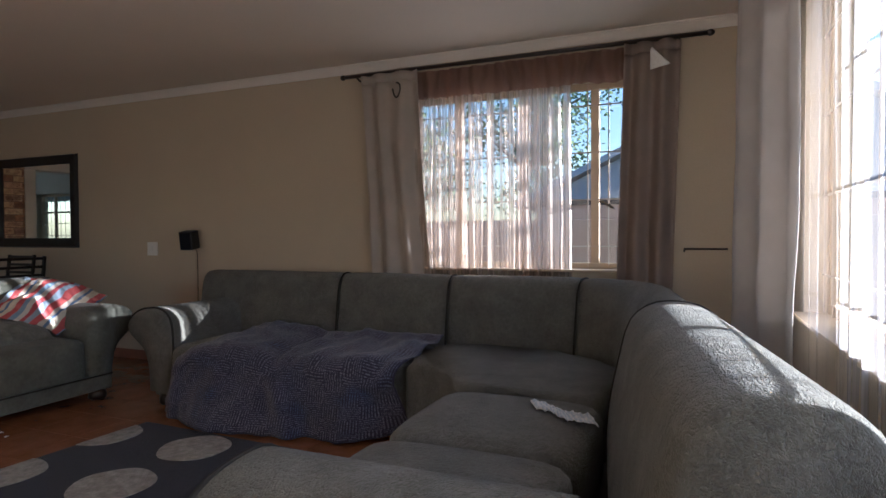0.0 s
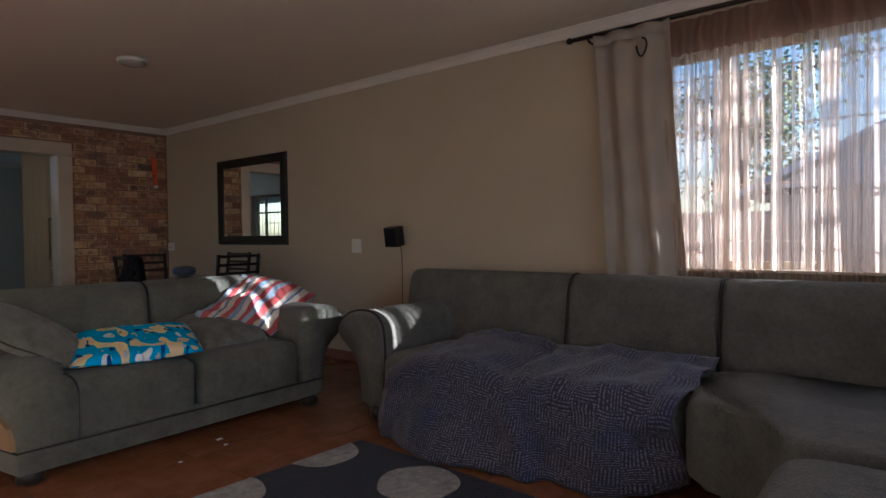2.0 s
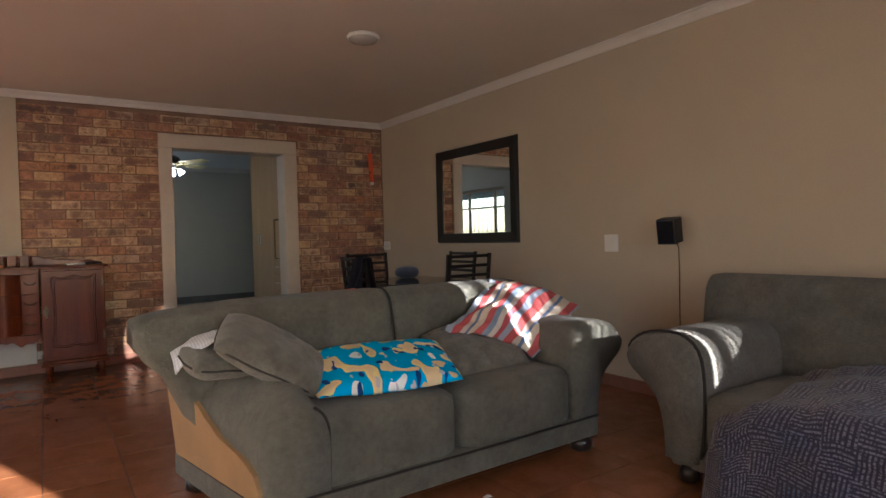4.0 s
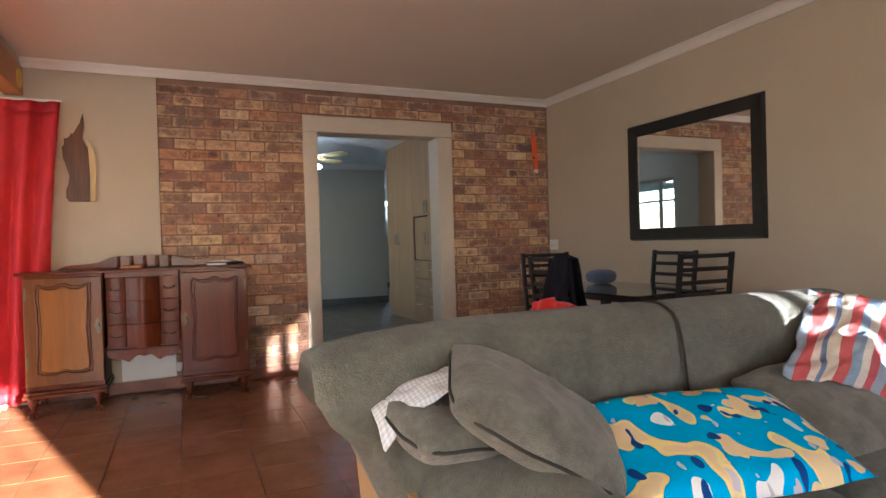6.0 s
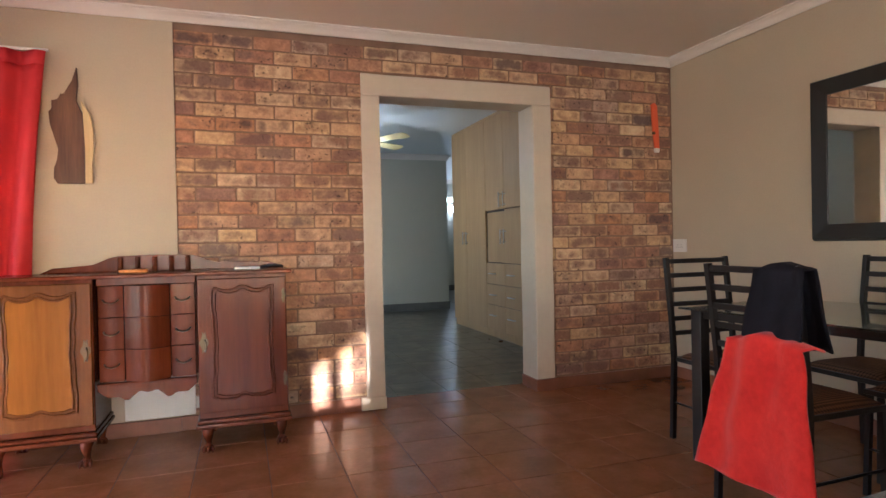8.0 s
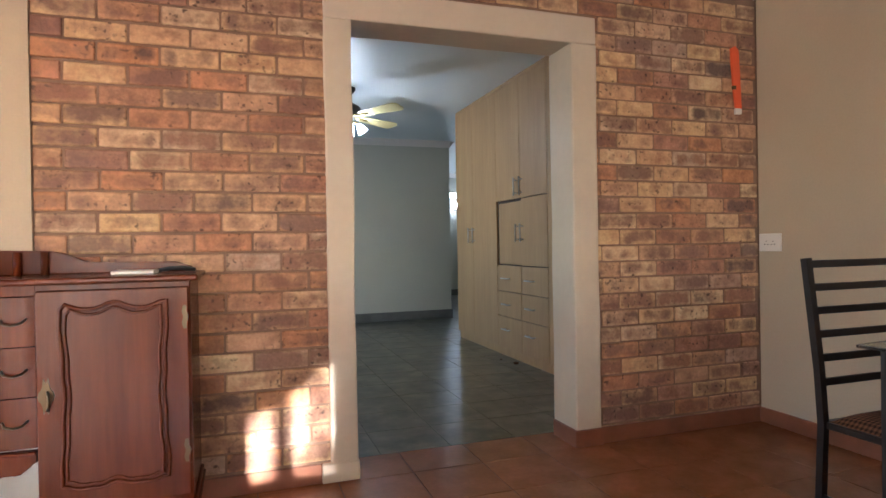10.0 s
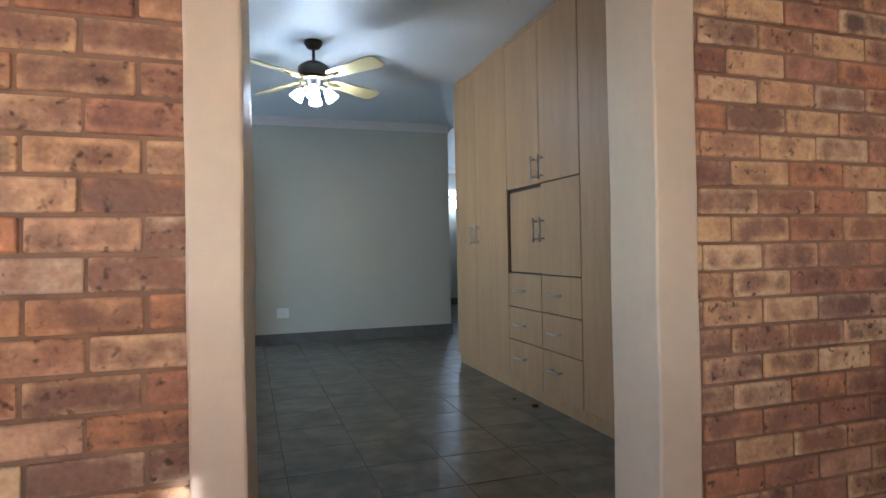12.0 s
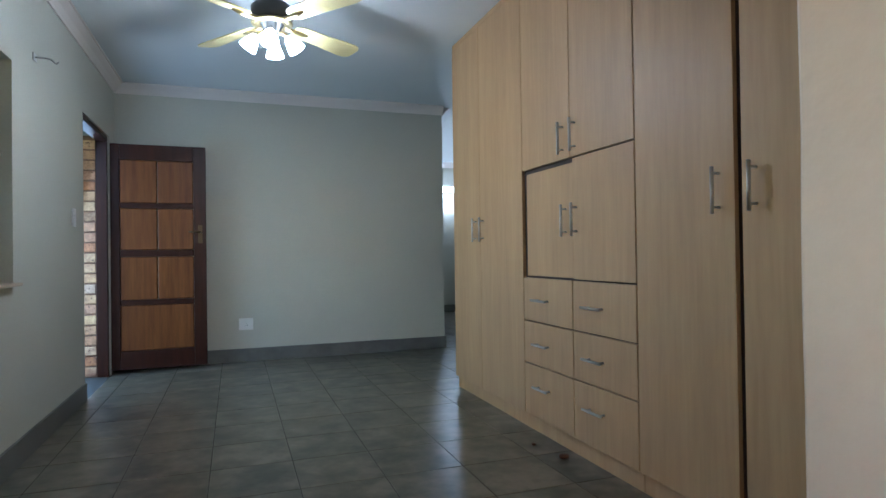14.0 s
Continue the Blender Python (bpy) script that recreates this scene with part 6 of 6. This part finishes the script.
for k in range(4):
    a = radians(80 + 90 * k)
    R = Matrix.Rotation(a, 4, "Z")
    bm = tube(bmesh.new(), [(0.03, 0, -0.235), (0.06, 0, -0.243), (0.085, 0, -0.262)], 0.012, 8)
    bmesh.ops.transform(bm, matrix=Matrix.Translation((0, 0, DROP)) @ R, verts=bm.verts)
    hd = part("lamp_holder", bm, M["fan_gold"], fan, "brass lamp holder", True)
    bm = lathe(bmesh.new(), [(0.018, 0.0), (0.030, -0.02), (0.042, -0.055), (0.050, -0.085), (0.030, -0.088), (0.004, -0.09)], seg=16)
    bmesh.ops.transform(bm, matrix=R @ Matrix.Translation((0.085, 0, -0.262 + DROP)) @ Matrix.Rotation(radians(-35), 4, "Y"), verts=bm.verts)
    part("lamp_shade", bm, M["bulb"], fan, "lit frosted lamp glass", True)
lamp("fan_light", "POINT", pose(FX, FY, CH2 - 0.455), 0.70, (1.0, 0.98, 0.87), soft=0.07)
part("pull_chain", tube(bmesh.new(), [(0.02, -0.02, -0.25 + DROP), (0.022, -0.022, -0.4 + DROP)], 0.002, 6), M["fan_gold"], fan)

# passage beyond
wl = thing("wall_lamp", "small lit wall lamp in the passage", "lamp", at=(3.72, 9.05, 1.86))
part("back_plate", boxed(-0.05, 0.05, -0.02, 0, -0.07, 0.07, 0.004), M["fan_gold"], wl)
part("lamp_shade", lathe(bmesh.new(), [(0.03, -0.05), (0.055, 0.0), (0.07, 0.07), (0.02, 0.075)], (0, -0.09, 0), 16), M["bulb"], wl, "lit glass shade", True)
lamp("passage_light", "POINT", pose(3.7, 8.75, 1.9), 0.2, (0.9, 0.96, 1.0), soft=0.06)
pw = tagged(new("window_5"), "narrow bright fanlight at the end of the passage", "window", "", "structure")
part("pane", boxed(2.372, 4.448, 9.10, 9.11, 2.021, 2.159), M["pane"], pw)
part("rail", boxed(2.372, 4.448, 9.06, 9.085, 2.021, 2.04), M["dark_wood"], pw)

# ---- outside ----
nb = thing("garden_wall", "pinkish plastered garden wall", "wall", at=(6.2, -8.5, -0.13))
part("wall", boxed(0, 0.22, -9, 6, 0, 1.5, 0.01), M["render_wall"], nb)
for k in range(16):
    part("course", boxed(-0.006, 0.0, -9, 6, 0.07 + 0.086 * k, 0.07 + 0.086 * k + 0.074), M["render_wall"], nb)
hs = thing("neighbour_house", "neighbouring outbuilding with a blue-grey gable", "house", at=(8.6, -9.6, -0.13))
part("wall", boxed(0, 5, -3.9, 3.9, 0, 1.86), M["render_wall"], hs)
part("fascia", boxed(-0.03, 0.0, -4.0, 4.0, 1.80, 1.90), M["dark_wood"], hs)
part("gable", prism(bmesh.new(), [(-3.95, 1.901), (3.95, 1.901), (0.0, 3.75)], 0, 0.0, 0.12), M["roof"], hs, "blue-grey boarded gable")
part("roof", prism(bmesh.new(), [(-4.3, 1.78), (0.0, 3.80), (4.3, 1.78), (4.3, 1.88), (0.0, 3.92), (-4.3, 1.88)], 0, -0.2, 5.2), M["roof"], hs)


def tree(name, at, height, spread, leaves, seed):
    """Tapered trunk, forking limbs and a crown of loose leaf clusters."""
    rnd = random.Random(seed)
    t = thing(name, "leafy green garden tree", "tree", "garden trees", at=at)
    bm = bmesh.new()
    tube(bm, [(0, 0, 0), (0.06, 0.02, height * 0.3), (0.0, 0.08, height * 0.6), (0.1, 0.05, height * 0.9)], [0.16, 0.13, 0.09, 0.03], 8)
    tips = []
    for k in range(9):
        a, z = rnd.uniform(0, 6.28), height * rnd.uniform(0.35, 0.75)
        e = Vector((math.cos(a) * spread * rnd.uniform(0.5, 0.95), math.sin(a) * spread * rnd.uniform(0.5, 0.95), z + height * rnd.uniform(0.08, 0.3)))
        tube(bm, [(0.03, 0.04, z), tuple(e * 0.5 + Vector((0, 0, z * 0.5 + 0.1))), tuple(e)], [0.06, 0.04, 0.012], 6)
        tips += [e, e * 0.6 + Vector((0, 0, z * 0.42))]
    part("trunk", bm, M["bark"], t)
    verts, faces = [], []
    for k in range(leaves):
        c = rnd.choice(tips) + Vector((rnd.gauss(0, 0.42), rnd.gauss(0, 0.42), rnd.gauss(0, 0.32)))
        d = Vector((rnd.gauss(0, 1), rnd.gauss(0, 1), rnd.gauss(0, 0.6))).normalized()
        s = d.orthogonal().normalized() * rnd.uniform(0.03, 0.06)
        ln = d * rnd.uniform(0.07, 0.13)
        i = len(verts)
        verts += [c, c + ln * 0.5 + s, c + ln, c + ln * 0.5 - s]
        faces.append((i, i + 1, i + 2, i + 3))
    me = bpy.data.meshes.new("crown")
    me.from_pydata([tuple(v) for v in verts], [], faces)
    me.materials.append(M["leaf"])
    cr = new("crown", me)
    cr.parent = t
    return t


tree("tree", (12.0, -4.6, -0.13), 5.0, 1.9, 6000, 3)
tree("tree", (10.6, -2.4, -0.13), 5.4, 2.0, 6000, 7)
tree("tree", (-9.0, 6.4, -0.13), 3.4, 1.6, 5000, 11)
tree("tree", (-10.0, 3.0, -0.13), 3.6, 1.7, 5000, 13)
# unseen tree, added to screen some of the sun from the east window
tree("tree", (5.75, -12.6, -0.13), 4.6, 1.0, 9000, 17)
vr = thing("veranda", "roofed veranda outside the window", "veranda", at=(-1.9, 3.0, -0.13))
part("roof", boxed(-1.2, 0.93, -2.6, 4.5, 2.15, 2.22), M["roof"], vr)
part("slab", boxed(-1.2, 0.93, -2.6, 4.5, 0.0, 0.10), M["paving"], vr)
for y in (-2.4, 0.2, 3.2):
    part("post", boxed(-1.15, -1.03, y, y + 0.12, 0.10, 2.15, 0.005), M["trim"], vr)
bk = thing("brick_reveal", "rough brick reveal beside the open door", "pier", at=(X2W - 0.165, 5.2, 0))
part("core", boxed(-0.065, 0.065, -0.012, -0.001, 0, 2.027), M["mortar"], bk)
for k in range(23):
    a, b = ((-0.065, 0.062), (-0.04, 0.065))[k % 2]
    part("brick", boxed(a, b, -0.024 - 0.006 * (k % 3), -0.013, 0.012 + 0.0865 * k, 0.012 + 0.0865 * k + 0.072, 0.004, 1), M["brick"], bk)

# ---- pieces: tiles and bricks ----

def lay_tiles(floor, x0, x1, y0, y1, ox, oy, mat, near, TS):
    """Tiles of one shared mesh each size; those inside near are parts, the rest one joined sheet."""
    shared = {}
    rest = bmesh.new()
    nx0, nx1 = math.floor((x0 - ox) / TS), math.ceil((x1 - ox) / TS)
    ny0, ny1 = math.floor((y0 - oy) / TS), math.ceil((y1 - oy) / TS)
    for i in range(nx0, nx1):
        for j in range(ny0, ny1):
            a, b = max(x0, ox + i * TS) + 0.0018, min(x1, ox + (i + 1) * TS) - 0.0018
            c, d = max(y0, oy + j * TS) + 0.0018, min(y1, oy + (j + 1) * TS) - 0.0018
            if b - a < 0.01 or d - c < 0.01:
                continue
            cx, cy = (a + b) / 2, (c + d) / 2
            if cx < XW - TW and cy < -3.7:
                continue
            if near(cx, cy):
                key = (round(b - a, 3), round(d - c, 3))
                if key not in shared:
                    bm = boxed(-key[0] / 2, key[0] / 2, -key[1] / 2, key[1] / 2, -0.0035, 0.0, 0.0012, 1)
                    me = bpy.data.meshes.new("tile")
                    bm.to_mesh(me)
                    bm.free()
                    me.materials.append(mat)
                    shared[key] = me
                t = new("tile", shared[key])
                t.parent = floor
                t.location = (cx, cy, random.uniform(-0.0002, 0.0001))
            else:
                box(rest, a, b, c, d, -0.0035, 0.0)
    if rest.verts:
        r = link("tiles", rest, mat, floor)
        r["kind"] = "stuff"
    else:
        rest.free()


fl = bpy.data.objects["floor"]
lay_tiles(fl, XS, XE, YS, 0.25, 0.25, -0.035, M["terracotta"], lambda x, y: y > -6.2 and -2.6 < x < 1.6, 0.345)
fl2 = bpy.data.objects["floor_room"]
lay_tiles(fl2, X2W, 4.45, 0.25, 9.05, 0.16, 0.25, M["grey_tile"], lambda x, y: y < 6.4 and x < 2.6, 0.372)

BL, BH, CL, CC = 0.222, 0.0745, 0.232, 0.0857
shared = {}
for r in range(29):
    z0 = 0.012 + r * CC
    if z0 + BH > CH - 0.03:
        break
    shift = (0.116 if r % 2 else 0.0) + random.uniform(-0.006, 0.006)
    for k in range(-1, 18):
        a = -1.25 - 0.116 + shift + k * CL
        b = a + BL
        spans = [(max(a, -1.247), min(b, XE - 0.002))]
        if z0 < DOOR_H + 0.135:
            lo, hi = -0.118, DOOR_W + 0.141
            cut = []
            for p, q in spans:
                cut += [(p, min(q, lo)), (max(p, hi), q)]
            spans = cut
        for p, q in spans:
            if q - p < 0.02:
                continue
            key = round(q - p, 2) if abs(q - p - BL) > 0.004 else BL
            if key not in shared:
                bm = boxed(-key / 2, key / 2, -0.006, 0.012, -BH / 2, BH / 2, 0.006, 2)
                for v in bm.verts:
                    d = noise.noise_vector(v.co * 40) * 0.0024
                    v.co += d
                me = bpy.data.meshes.new("brick")
                bm.to_mesh(me)
                bm.free()
                me.materials.append(M["brick"])
                shared[key] = me
            o = new("brick", shared[key])
            o.parent = wall_brick
            o.matrix_basis = pose((p + q) / 2, random.uniform(-0.0015, 0.003), z0 + BH / 2 + random.uniform(-0.0015, 0.0015), 0, random.uniform(-0.5, 0.5), 0)
